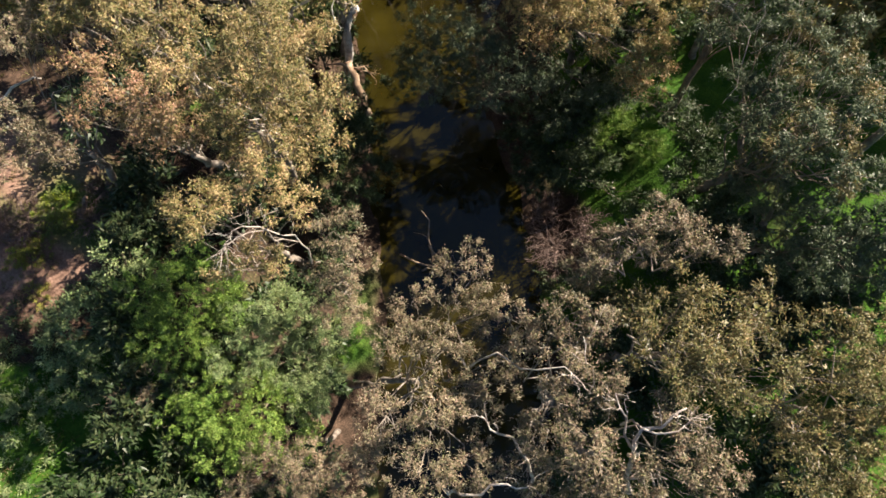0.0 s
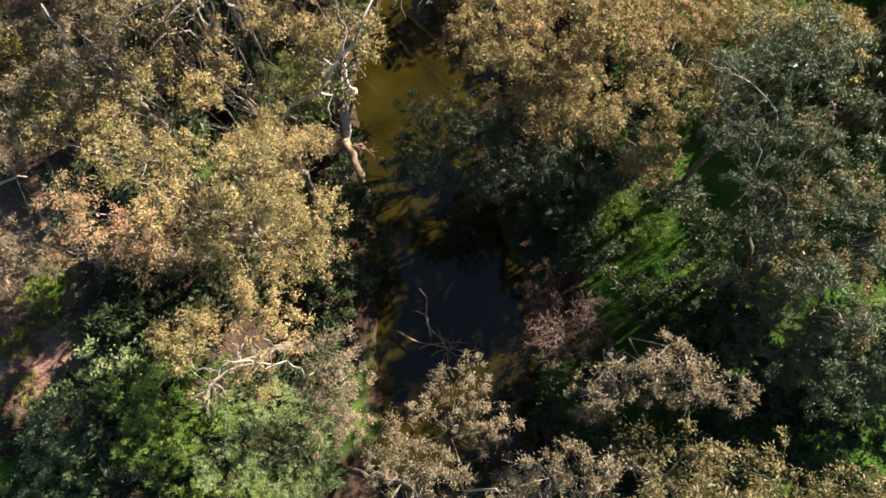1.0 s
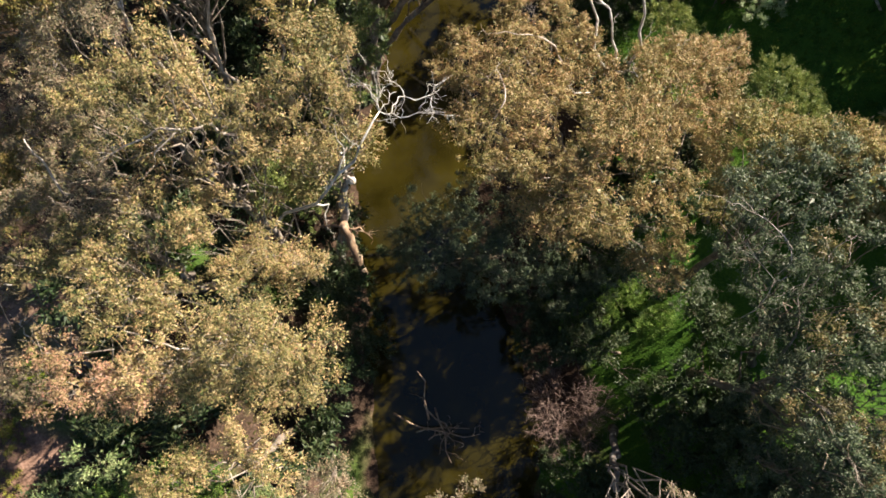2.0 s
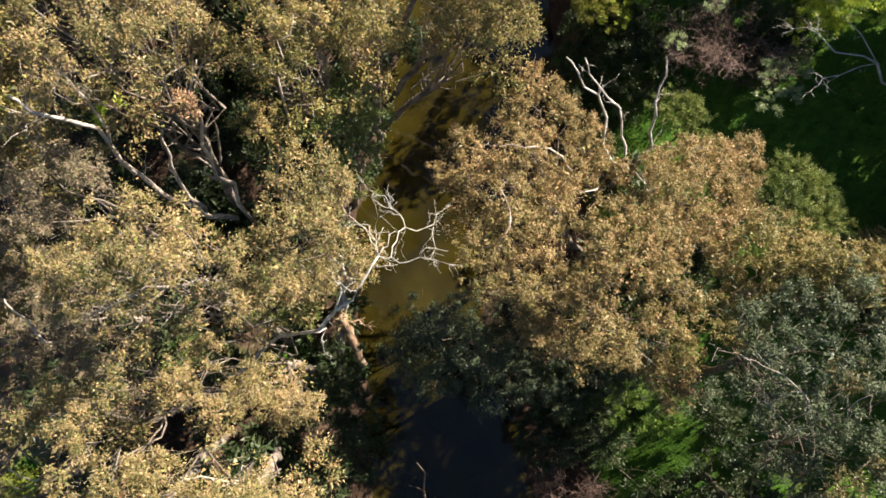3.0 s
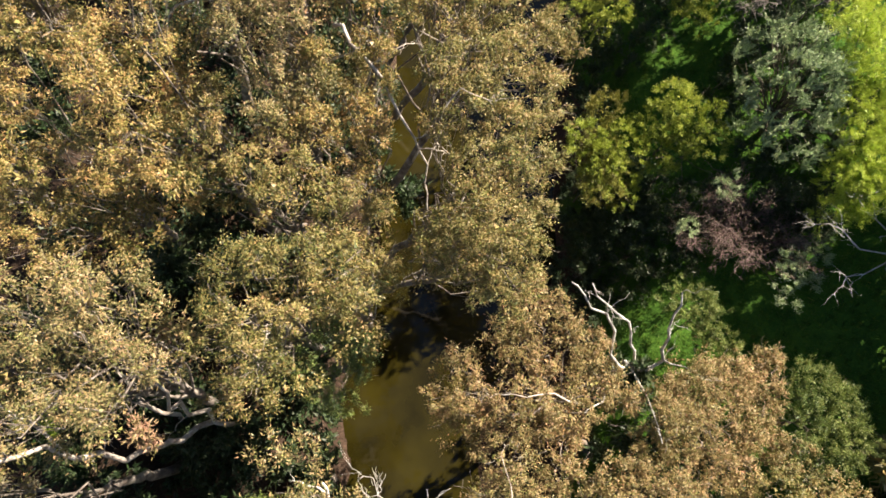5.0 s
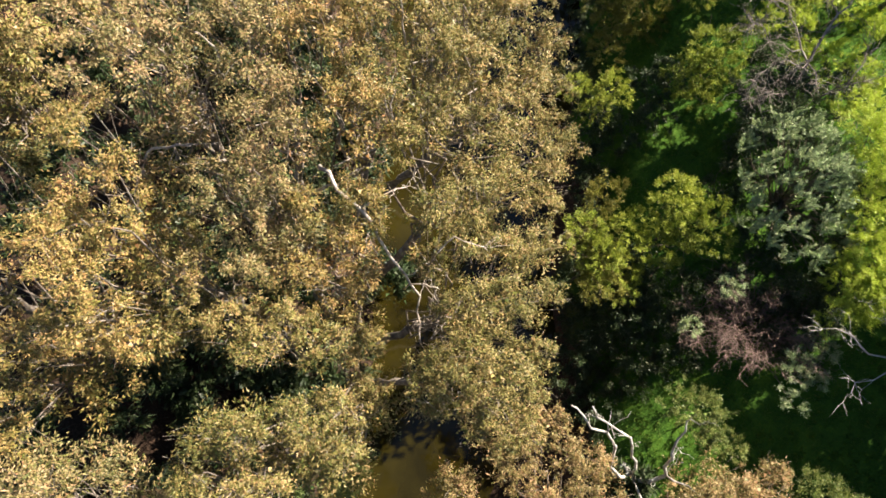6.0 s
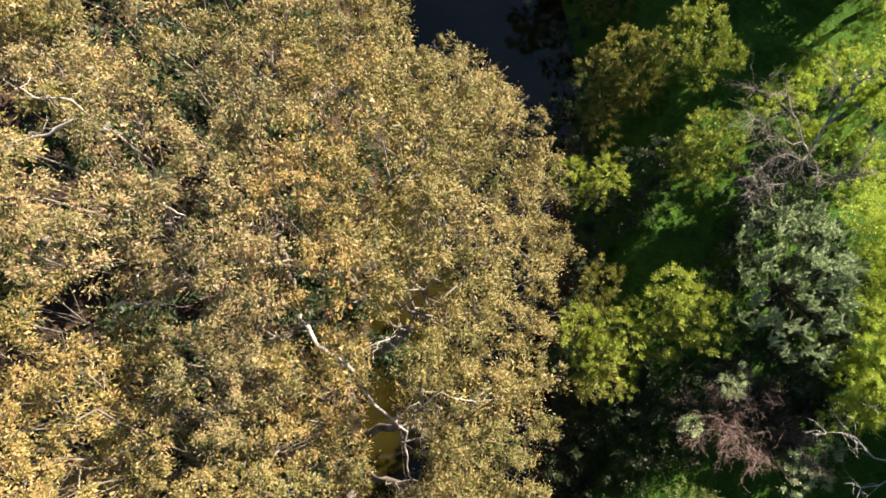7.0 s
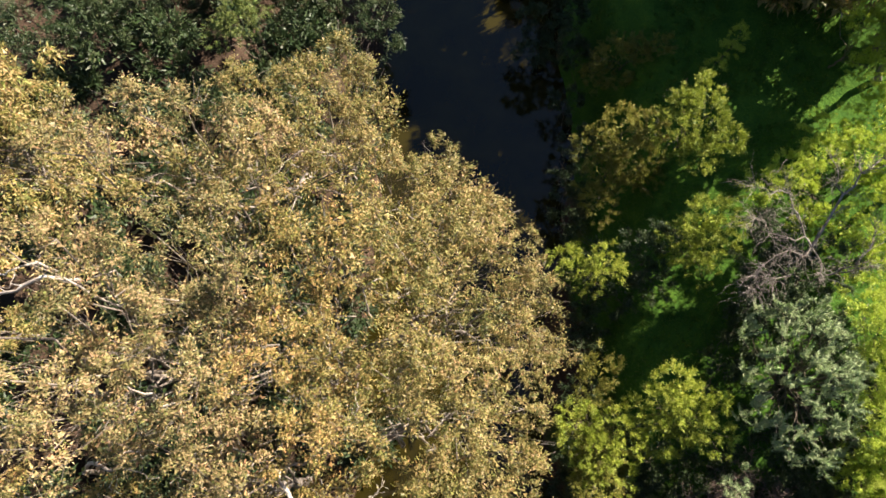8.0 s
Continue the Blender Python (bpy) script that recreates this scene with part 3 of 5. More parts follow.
gum("khaki", "tall olive-tan eucalyptus on the creek bank", (14, 0.5), [(12.5, 1.7, 16.9, 1.25), (13.1, 0.3, 16.8, 1.09), (11.9, -1.6, 15.4, 1.44), (13.3, -1.4, 15.8, 1.14), (13.8, -3, 15.3, 1.17), (12.5, -3.2, 15.3, 1.17), (14.2, 1.7, 16.8, 1.09), (14.4, -0.4, 16.3, 1.11)])
gum("grey", "small tan eucalyptus below the wattles", (-5.8, -2), [(-7.1, -2.6, 8.7, 1.28), (-5.6, -3.1, 8.5, 1.54), (-4.5, -2.8, 8.4, 0.91), (-8.7, -3.9, 7.8, 1.06), (-6.2, -4.5, 8, 1.56), (-4.3, -4.1, 7.8, 1.06)])
wattle("wattle", "bright green wattle with feathery foliage", (-9.5, 4.5), [(-11, 3.9, 8.5, 2.02), (-12.2, 2.6, 8.5, 1.54), (-10, 4.8, 8.9, 1.39), (-11.5, 1.9, 8.2, 1.3), (-9.5, 3.6, 8.6, 1.16), (-13, 4.3, 8.7, 1.28)])
wattle("mint", "pale green wattle with soft feathery clumps", (-6.8, 2.8), [(-8.7, 2.1, 9.1, 1.38), (-6.7, 1.6, 7.9, 1.69), (-5.5, 0.7, 7.8, 1.19), (-7.7, 2.6, 8.5, 1.29), (-8.6, 0.9, 8.3, 1.17), (-6.2, 0.2, 7.8, 1.19), (-7.6, 4.1, 7.2, 1.35), (-6, 3.3, 6.7, 1.24)])
wattle("wattle", "lush bright green wattle in full sun", (-8.5, 0.5), [(-9.1, -0.6, 7.9, 2.07), (-10.5, 0.2, 8.4, 1.29), (-7.6, -1.3, 8, 1.56), (-9.6, -2.5, 7.7, 1.33), (-11.1, -1, 8, 1.31), (-8.6, -2.3, 7.7, 1.33), (-6.8, -2.1, 6.8, 1.1)])
shrub("mint", "dull green shrub standing in shade", (-14, 4), [(-16, 3.5, 7.2, 2.1), (-15.5, 1.5, 6.8, 2.02), (-17.3, 2.5, 7.1, 1.51), (-13.8, 5, 8.2, 1.34), (-14.7, 6.2, 8.4, 0.97)])
shrub("mint", "dark grey-green shrub on the shaded bank", (-17.5, 0), [(-19.7, -0.6, 5.4, 2.61), (-17.1, 0.2, 6.4, 1.79), (-20.3, -3.2, 5.2, 2.12), (-18.7, -2.7, 4.8, 1.89), (-21, 1.5, 5.5, 1.59)])
shrub("grey", "dry tan shrub among green wattles", (-11.5, 0.8), [(-13.5, -0.3, 7.7, 1.36), (-14.3, -1.1, 7.4, 1.01), (-12.7, 0.4, 8, 0.87)])
shrub("dark", "dark understorey shrubs on the shaded bank", (-17, 9), [(-15.6, 9.2, 5.5, 1.59), (-13.7, 9.7, 6.2, 1.3), (-15.8, 7, 5.7, 1.33), (-13.4, 7.8, 5.8, 1.19)])
bush("yel", "small yellow-green shrub on bare soil", (-20, 8.2), [(-19.8, 9.2, 5.9, 0.8), (-20.1, 8.1, 5.8, 0.7), (-20.7, 6.7, 5.7, 0.86), (-19.2, 9.8, 5.8, 0.59), (-20.9, 6.9, 5.6, 0.94), (-19.1, 8.4, 5.9, 0.67)])
bush("olivegreen", "low yellow-olive bush on pale soil", (-20.6, 6.3), [(-20.3, 6.7, 6.3, 0.70), (-21.0, 6.1, 6.2, 0.55), (-19.7, 7.0, 6.3, 0.50), (-19.7, 4.7, 6.2, 0.60)])
bush("green", "small green bush on the sunlit bank top", (-19.8, 8.8), [(-19.4, 9.1, 6.6, 0.60), (-19.6, 8.1, 6.4, 0.60), (-18.8, 8.5, 6.4, 0.50)])
shrub("dark", "dark green shrub in the shaded hollow", (-19.8, 2.6), [(-20.1, 3.7, 5.8, 1.30), (-20.8, 2.0, 5.6, 1.40), (-18.8, 2.0, 5.8, 1.40), (-20.5, -0.6, 5.4, 1.50), (-18.6, 3.7, 5.9, 1.20), (-17.3, 4.8, 6.0, 1.20)])
shrub("dark", "low dark green shrub on shaded grass", (-9.5, -3.5), [(-12.6, -4, 5.3, 1.86), (-13.8, -4.4, 5.5, 1.59), (-11.5, -5.2, 5.3, 1.86), (-16.1, -5.3, 5, 1.62)])
gum("grey", "slender tan eucalyptus hanging over the creek", (-6, 6.5), [(-4.2, 6, 13.3, 1.07), (-3.7, 5.5, 11.9, 1.03), (-4.2, 4.1, 10.3, 1.21), (-3.6, 3, 9.4, 1.01), (-4.5, 3.2, 9.9, 0.99), (-4.9, 4.8, 11.5, 0.81)])
owner = gum("tan", "golden eucalyptus with a bare forked branch", (-7.8, 7), [(-8.6, 6.5, 15.6, 0.99), (-9, 5.6, 15.4, 0.91), (-6.4, 7.4, 15.2, 1.36), (-5.4, 6.7, 14.9, 0.93), (-7.4, 4.9, 13.4, 1), (-6.5, 5, 13.4, 0.9), (-7.9, 6.9, 15.4, 0.91), (-9.4, 6.3, 15.5, 0.73), (-8.3, 4.5, 13.1, 0.71)])
bare_limb(owner, [(-5.2, 5.4, 13.0), (-5.4, 5.6, 14.5), (-6.1, 5.5, 15.6), (-7.0, 5.2, 15.8), (-7.4, 4.9, 15.9)], 0.045, 0.02, 12)
bare_limb(owner, [(-6.1, 5.5, 15.6), (-6.6, 5.5, 16.0), (-7.1, 5.3, 16.2)], 0.035, 0.015, 9)
owner = gum("tan", "broad golden-tan eucalyptus with dense crown", (-8.5, 11.5), [(-8.3, 11.7, 18.4, 1.06), (-6.2, 10.8, 19.2, 1.18), (-5.2, 10.5, 18, 1.09), (-4.6, 10.4, 15.8, 1.07), (-4.9, 9.4, 15.1, 1.1), (-6.2, 10.2, 16.6, 1.15), (-7.4, 10.1, 18.1, 1.06), (-8.6, 9.7, 18.7, 0.93), (-8.5, 9.3, 15.9, 1.04), (-8.1, 9.4, 13.4, 0.98), (-5.3, 11.1, 19.4, 0.91), (-7.3, 9.3, 17.2, 0.99), (-5.8, 9.4, 15.6, 1)])
bare_limb(owner, [(-7.3, 10.8, 13.5), (-8.0, 11.0, 14.0), (-8.7, 11.0, 14.3)], 0.13, 0.07, 0)
bare_limb(owner, [(-6.9, 10.8, 12.5), (-7.5, 10.8, 13.0), (-7.9, 10.6, 13.3)], 0.1, 0.06, 0)
bare_limb(owner, [(-6.8, 10.1, 13.5), (-7.8, 9.9, 13.8)], 0.08, 0.05, 0)
gum("pink", "rusty pink-tinged eucalyptus crown", (-11, 11.5), [(-8.9, 9.2, 17.8, 0.88), (-9.5, 9.2, 18.4, 0.71), (-9.8, 9.1, 16.5, 0.76), (-11.2, 10.1, 19, 0.76), (-10.4, 9.3, 18.8, 0.86), (-11.7, 8.8, 18, 0.64), (-10.4, 8.9, 17.7, 0.74)])
owner = gum("tan", "golden-tan eucalyptus beside grey limbs", (-10.5, 14.5), [(-9.7, 10.9, 18.7, 0.77), (-9.1, 11.7, 18.7, 0.77), (-10.5, 11.8, 18.6, 0.7), (-11.4, 13.7, 17.9, 0.96), (-12.5, 13.1, 17.4, 0.99), (-10.7, 13, 17.8, 0.81), (-9.9, 13.9, 18.1, 0.64), (-13.4, 12.8, 17, 0.76)])
bare_limb(owner, [(-8.4, 10.5, 17.5), (-8.9, 10.6, 18.0), (-9.3, 10.8, 18.2)], 0.05, 0.02, 2)
owner = gum("grey", "shaded grey eucalyptus at the bank top", (-16, 10), [(-15.8, 9.6, 15.3, 1.17), (-16.3, 8.4, 14.4, 1.02), (-15.4, 9.3, 14.4, 0.92), (-15.1, 9.2, 13.5, 0.85), (-15.3, 12.4, 16.3, 1.11), (-14.8, 13.4, 16.4, 0.93)])
bare_limb(owner, [(-20.1, 12.0, 11.5), (-18.4, 12.7, 12.0), (-17.5, 12.9, 12.3)], 0.28, 0.2, 0)
bare_limb(owner, [(-15.3, 10.7, 13.0), (-15.4, 11.0, 13.5), (-15.3, 11.3, 14.0)], 0.06, 0.03, 2)
owner = gum("grey", "grey-green eucalyptus with open crown", (-13.5, 16.5), [(-15.1, 19.3, 16.1, 1.48), (-13.4, 19.8, 16.2, 1.3), (-13.6, 17.6, 16.1, 1.48), (-15.1, 17.3, 16.1, 1.12), (-11.6, 17.6, 16.8, 1.09), (-10.6, 15.3, 17.4, 0.97), (-12, 15.7, 16.9, 0.9), (-13.8, 15.4, 16.5, 0.84), (-15.3, 15.2, 15.9, 0.95)])
bare_limb(owner, [(-7.4, 17.3, 18.5), (-8.2, 17.0, 18.7), (-9.2, 16.7, 18.8), (-10.3, 16.2, 18.6)], 0.07, 0.02, 7)
bare_limb(owner, [(-8.4, 16.9, 18.7), (-8.9, 16.4, 18.6), (-9.1, 16.2, 18.4)], 0.04, 0.015, 3)
owner = gum("tan", "tall golden eucalyptus in low sunlight", (-8.5, 16.5), [(-9.2, 18.4, 20.4, 0.83), (-7.5, 17.8, 20.5, 0.79), (-8.2, 17.7, 21.2, 0.67), (-10, 17.4, 20.4, 0.9), (-8.5, 16.6, 20.7, 0.92), (-11.1, 16.4, 18.7, 0.88), (-11.6, 17.4, 19.3, 0.76), (-9.1, 17.2, 20.9, 0.67), (-7.3, 18.4, 20.8, 0.55), (-8.6, 19, 20.4, 0.71), (-7.3, 17.2, 21.5, 0.54)])
bare_limb(owner, [(-12.4, 15.6, 18.0), (-12.5, 16.0, 18.5), (-12.7, 16.3, 19.0)], 0.07, 0.04, 0)
gum("tan", "golden-orange eucalyptus over fallen limbs", (-7, 15), [(-6.7, 17.3, 18.9, 0.75), (-6.3, 17.9, 19.4, 0.6), (-8, 16, 17.2, 0.9), (-6.4, 16.4, 18.5, 0.64), (-8.2, 14.3, 17.4, 1.16), (-6.8, 14.2, 14.2, 1.12), (-5.6, 13.5, 13.9, 1.13), (-7.7, 13.3, 14.8, 1.09), (-4.6, 13.5, 14.9, 0.76), (-7.7, 15, 16.8, 0.76)])
gum("grey", "olive-grey eucalyptus above the dark gully", (-12, 14), [(-11.3, 15, 16.3, 1.21), (-9.8, 15.4, 16.6, 0.84), (-12.6, 13.4, 14.9, 1.11), (-13.7, 14.6, 15.1, 0.91), (-13.9, 15.7, 16.1, 0.87), (-10.9, 14, 15.4, 0.91)])
gum("grey", "open eucalyptus with bare white twigs", (-12.5, 20), [(-12.3, 20.4, 19.1, 0.89), (-11.1, 20.5, 19.3, 0.8), (-10.7, 20, 19.1, 0.65), (-12.6, 21.3, 19.3, 0.8), (-12.7, 18.8, 18.2, 0.93), (-13.2, 19.8, 18.5, 0.83)])
owner = gum("tan", "golden eucalyptus at the water's edge", (-6, 19), [(-4, 21, 18.4, 0.7), (-5, 20.2, 18.9, 0.78), (-4.1, 19.8, 18.3, 1.02), (-4.8, 19, 18.8, 0.93), (-3.6, 18.9, 16.8, 0.78), (-5.4, 18.1, 17.9, 0.9), (-4.7, 18, 14.4, 1.05), (-6.1, 17.2, 17.1, 0.81), (-3.1, 18.6, 14.4, 0.68), (-3.5, 20.4, 18, 0.66), (-6.1, 18.5, 18, 0.58), (-5.4, 17.3, 16.4, 0.78)])
owner = gum("tan", "tall tan eucalyptus with spreading crown", (-11, 22.5), [(-11.4, 23.1, 21.5, 0.91), (-12.2, 24.6, 21, 0.78), (-11.2, 25.8, 21.7, 0.91), (-10.1, 25, 21.3, 0.97), (-9.2, 25.8, 21.1, 0.84), (-8.6, 24.9, 20.7, 0.72), (-8.7, 23.4, 21.8, 0.84), (-9.7, 23.4, 22, 0.65), (-8.5, 26.6, 20.5, 0.73), (-7.6, 24.3, 20.8, 0.62), (-11.8, 22.4, 20.4, 0.62), (-9.4, 23.3, 19.5, 0.64), (-12.5, 26, 21.1, 0.78), (-9.3, 26.3, 22, 0.76), (-10.4, 22.5, 21.5, 0.54)])
bare_limb(owner, [(-10.9, 22.0, 7.8), (-11.0, 21.6, 10.3), (-11.2, 21.4, 12.5), (-11.4, 21.6, 15.0), (-11.3, 21.8, 17.4), (-11.5, 21.9, 19.0), (-11.9, 21.7, 20.0), (-12.2, 21.8, 20.8)], 0.17, 0.06, 6)
bare_limb(owner, [(-12.2, 22.6, 8.6), (-12.1, 23.3, 11.2), (-11.9, 23.9, 12.8), (-11.7, 24.2, 14.0)], 0.13, 0.06, 4)
bare_limb(owner, [(-11.3, 21.8, 17.4), (-11.4, 22.6, 18.6), (-11.6, 22.9, 19.3), (-11.8, 23.2, 19.7)], 0.08, 0.04, 5)
colour_clump(owner, "lime", (-11.4, 22.7, 17.8), 0.44)
owner = gum("olive", "tall olive-gold eucalyptus on the bank", (-7, 26), [(-6.5, 27.2, 19.5, 0.85), (-5.4, 27.4, 20, 0.86), (-4.6, 27.5, 18.6, 0.89), (-5.8, 25.5, 19.6, 0.88), (-4.9, 26, 18.7, 0.76), (-3.9, 27.8, 19.6, 0.74), (-6, 24.1, 19, 0.7), (-5.2, 24.6, 18, 0.72), (-7.1, 23.5, 15.7, 0.83), (-5.5, 25.5, 18.1, 0.78), (-6.6, 26.3, 19.4, 0.71), (-7.6, 25, 18.7, 0.47)])
bare_limb(owner, [(-9.8, 22.3, 8.8), (-9.9, 22.7, 11.6), (-9.5, 23.0, 14.5), (-9.1, 23.8, 16.5), (-8.7, 24.3, 17.8)], 0.13, 0.05, 5)
bare_limb(owner, [(-10.7, 23.6, 11.0), (-10.5, 24.1, 12.5), (-10.2, 24.5, 14.5)], 0.08, 0.03, 3)
bare_limb(owner, [(-7.8, 23.2, 9.0), (-7.7, 23.5, 10.5), (-7.4, 24.1, 12.5), (-6.3, 24.5, 15.5), (-5.7, 24.6, 17.4)], 0.11, 0.04, 5)
bare_limb(owner, [(-5.7, 24.9, 19.0), (-5.2, 24.9, 19.3), (-5.1, 25.2, 19.5)], 0.035, 0.015, 2)
colour_clump(owner, "pink", (-8.3, 22.5, 19.0), 0.58)
gum("olive", "drooping olive eucalyptus above the water", (-4.5, 27.5), [(-3.7, 27.5, 17.8, 0.86), (-3.1, 26.7, 17.5, 0.8), (-2.6, 27.8, 17.4, 0.58), (-3.3, 28.2, 18, 0.72), (-4.1, 26.5, 17, 0.74), (-2.8, 26.8, 16.5, 0.51)])
gum("green", "leafy green tree bending over the creek", (-5.8, 25), [(-4.4, 26.1, 13.3, 1.18), (-3.7, 25.9, 11.1, 1.17), (-4.5, 25, 10.7, 1.3), (-3.6, 24.7, 9.4, 1.01), (-4.5, 23.3, 9, 1.14), (-5.5, 24.7, 13, 0.87), (-5.1, 23.9, 10.9, 0.95), (-3.9, 26.9, 12.4, 0.89)])
owner = gum("orange", "orange-tan eucalyptus leaning over the creek", (7.5, 21), [(3.6, 27.5, 11, 1.48), (2.9, 26.2, 10.9, 1.22), (4.8, 26.4, 11.1, 1.24), (0.5, 24.9, 10.6, 1.14), (1.4, 23.3, 11.9, 1.29), (0.3, 23.1, 10.6, 1.12), (2.7, 23.5, 12.6, 1.15), (4.6, 22.7, 12.2, 1.4), (5.9, 24.3, 11.7, 1.19), (2.2, 21.3, 13.1, 1.34), (4.4, 21, 12.8, 1.14), (-0.5, 23.7, 10.4, 0.77), (3.7, 24.9, 11.7, 1.07), (8.2, 22.5, 11.3, 1.25), (7.2, 23.9, 10.6, 1.1), (6.2, 26.0, 10.2, 1.0)])
bare_limb(owner, [(4.5, 23.7, 12.7), (3.3, 23.9, 13.2), (2.3, 23.9, 13.4)], 0.05, 0.02, 2)
owner = gum("orange", "broad orange-tan eucalyptus with dense crown", (7.5, 19), [(1.1, 19.9, 13.2, 1.33), (3.5, 19.6, 12.9, 1.58), (6.2, 21, 12.7, 1.34), (7.9, 20.6, 13.1, 1.54), (6.3, 19, 13.8, 1.33), (4.8, 18.3, 13, 1.34), (2.9, 18.1, 13.1, 1.34), (8.4, 18.9, 12.4, 1.34), (8.6, 17.2, 11.9, 1.4), (6.7, 16.3, 12.1, 1.4), (9.8, 16.1, 10.9, 1.2), (9.5, 14.8, 10.2, 1.27), (5.2, 15.8, 12.1, 1.4), (3.6, 17, 11.5, 1.4), (1.6, 18.5, 12.8, 1.14), (5.7, 17.5, 12.9, 1.13), (5.6, 19.6, 13.4, 1.12)])
bare_limb(owner, [(1.9, 19.8, 14.2), (2.2, 20.6, 14.6), (2.0, 21.4, 14.4)], 0.05, 0.02, 2)
gum("orange", "orange-tinged eucalyptus above green meadow", (11.5, 23), [(9.7, 23.9, 10.8, 1.46), (12, 24.9, 10.2, 1.52), (13.1, 24.2, 10.2, 1.27), (10.3, 22.1, 11.4, 1.4), (13.2, 22.5, 9.5, 1.39), (8.6, 22.8, 12.3, 1.17), (13.7, 21.7, 10.2, 1.16), (11.5, 21, 10.7, 1.34), (13.5, 25.7, 9.7, 1.03), (10.3, 24.9, 10.8, 1.12), (11.8, 23, 10.9, 1.22), (9.4, 20.3, 11.4, 1.25), (9.8, 18.1, 11.6, 1.2), (9.0, 24.1, 10.6, 1.1), (11.0, 24.0, 11.0, 1.1)])
wattle("green", "soft green shrub at the meadow's edge", (15.8, 22.8), [(16.1, 24.7, 8.6, 1.33), (17.2, 24, 8.4, 1.46), (17.1, 22.6, 8.4, 1.34), (15, 23.2, 9.3, 1.05), (17.8, 22.4, 8.4, 0.96), (16.2, 22.1, 8.4, 1.07)])
# lower side of the orange crown, its shade painted with the dull palette
gum("murk", "shaded lower crown of the orange eucalyptus, in dull leaves", (5.5, 15.5), [(-0.7, 16.4, 8.8, 1.7), (1.2, 16, 10, 1.78), (2.7, 15.1, 8.8, 1.55), (-0.2, 14.7, 8.3, 1.49), (1.8, 14.1, 8.5, 1.36), (4.2, 14.5, 8.8, 1.32), (-1.7, 15.4, 7.8, 1.11), (0.2, 17.4, 9.8, 1.14)])
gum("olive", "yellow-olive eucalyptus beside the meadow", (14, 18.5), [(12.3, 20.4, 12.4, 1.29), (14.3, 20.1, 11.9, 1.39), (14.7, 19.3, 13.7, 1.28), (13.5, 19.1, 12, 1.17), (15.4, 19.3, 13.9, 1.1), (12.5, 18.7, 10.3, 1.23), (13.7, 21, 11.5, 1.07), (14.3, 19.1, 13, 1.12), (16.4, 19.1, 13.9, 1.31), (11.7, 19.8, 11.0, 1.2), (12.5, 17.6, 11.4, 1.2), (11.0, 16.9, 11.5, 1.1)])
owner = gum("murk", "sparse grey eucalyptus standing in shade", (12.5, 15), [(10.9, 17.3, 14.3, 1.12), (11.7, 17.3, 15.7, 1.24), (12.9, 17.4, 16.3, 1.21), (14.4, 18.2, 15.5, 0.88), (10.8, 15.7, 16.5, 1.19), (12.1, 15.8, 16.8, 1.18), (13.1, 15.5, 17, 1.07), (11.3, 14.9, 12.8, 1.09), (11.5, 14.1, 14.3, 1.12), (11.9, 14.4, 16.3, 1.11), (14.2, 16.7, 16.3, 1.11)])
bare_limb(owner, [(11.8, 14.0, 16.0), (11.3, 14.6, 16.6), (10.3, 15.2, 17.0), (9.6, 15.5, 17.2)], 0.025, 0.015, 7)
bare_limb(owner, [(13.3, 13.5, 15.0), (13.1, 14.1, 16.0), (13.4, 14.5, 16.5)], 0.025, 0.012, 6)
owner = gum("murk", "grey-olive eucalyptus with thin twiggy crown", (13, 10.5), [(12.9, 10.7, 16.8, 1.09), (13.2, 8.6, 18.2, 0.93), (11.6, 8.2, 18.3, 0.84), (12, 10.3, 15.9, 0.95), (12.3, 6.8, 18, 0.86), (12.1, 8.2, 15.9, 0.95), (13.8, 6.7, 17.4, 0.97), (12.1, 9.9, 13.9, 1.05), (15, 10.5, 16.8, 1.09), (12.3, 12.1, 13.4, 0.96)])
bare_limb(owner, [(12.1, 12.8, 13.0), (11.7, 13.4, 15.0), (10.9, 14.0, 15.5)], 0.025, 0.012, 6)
# sunlit patches of the dull crowns, painted as lighter khaki boughs
gum("khaki", "sunlit tufts of the shaded eucalyptus, in lighter leaves", (14.6, 9.5), [(12.1, 8.7, 17.6, 0.75), (14.3, 9.4, 17.0, 0.85), (12.7, 6.6, 17.6, 0.7), (13.0, 11.5, 15.4, 0.8), (13.4, 8.2, 17.2, 0.6), (14.9, 12.0, 15.2, 0.9), (15.2, 15.4, 12.5, 1.0)])
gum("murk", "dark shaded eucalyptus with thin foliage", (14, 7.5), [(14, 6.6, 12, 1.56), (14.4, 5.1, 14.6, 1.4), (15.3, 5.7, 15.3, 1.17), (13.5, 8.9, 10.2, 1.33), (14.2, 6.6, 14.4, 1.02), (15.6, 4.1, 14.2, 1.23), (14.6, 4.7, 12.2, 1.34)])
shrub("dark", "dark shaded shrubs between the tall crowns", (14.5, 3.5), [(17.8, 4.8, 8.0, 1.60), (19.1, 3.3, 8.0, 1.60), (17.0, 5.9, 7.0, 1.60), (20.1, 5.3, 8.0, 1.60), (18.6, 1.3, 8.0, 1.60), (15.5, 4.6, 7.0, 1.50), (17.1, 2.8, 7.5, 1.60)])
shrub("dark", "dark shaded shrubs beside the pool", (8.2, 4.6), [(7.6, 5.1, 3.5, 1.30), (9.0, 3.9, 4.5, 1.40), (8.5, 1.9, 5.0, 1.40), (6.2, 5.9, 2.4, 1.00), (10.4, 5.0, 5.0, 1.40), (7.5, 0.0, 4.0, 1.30)])
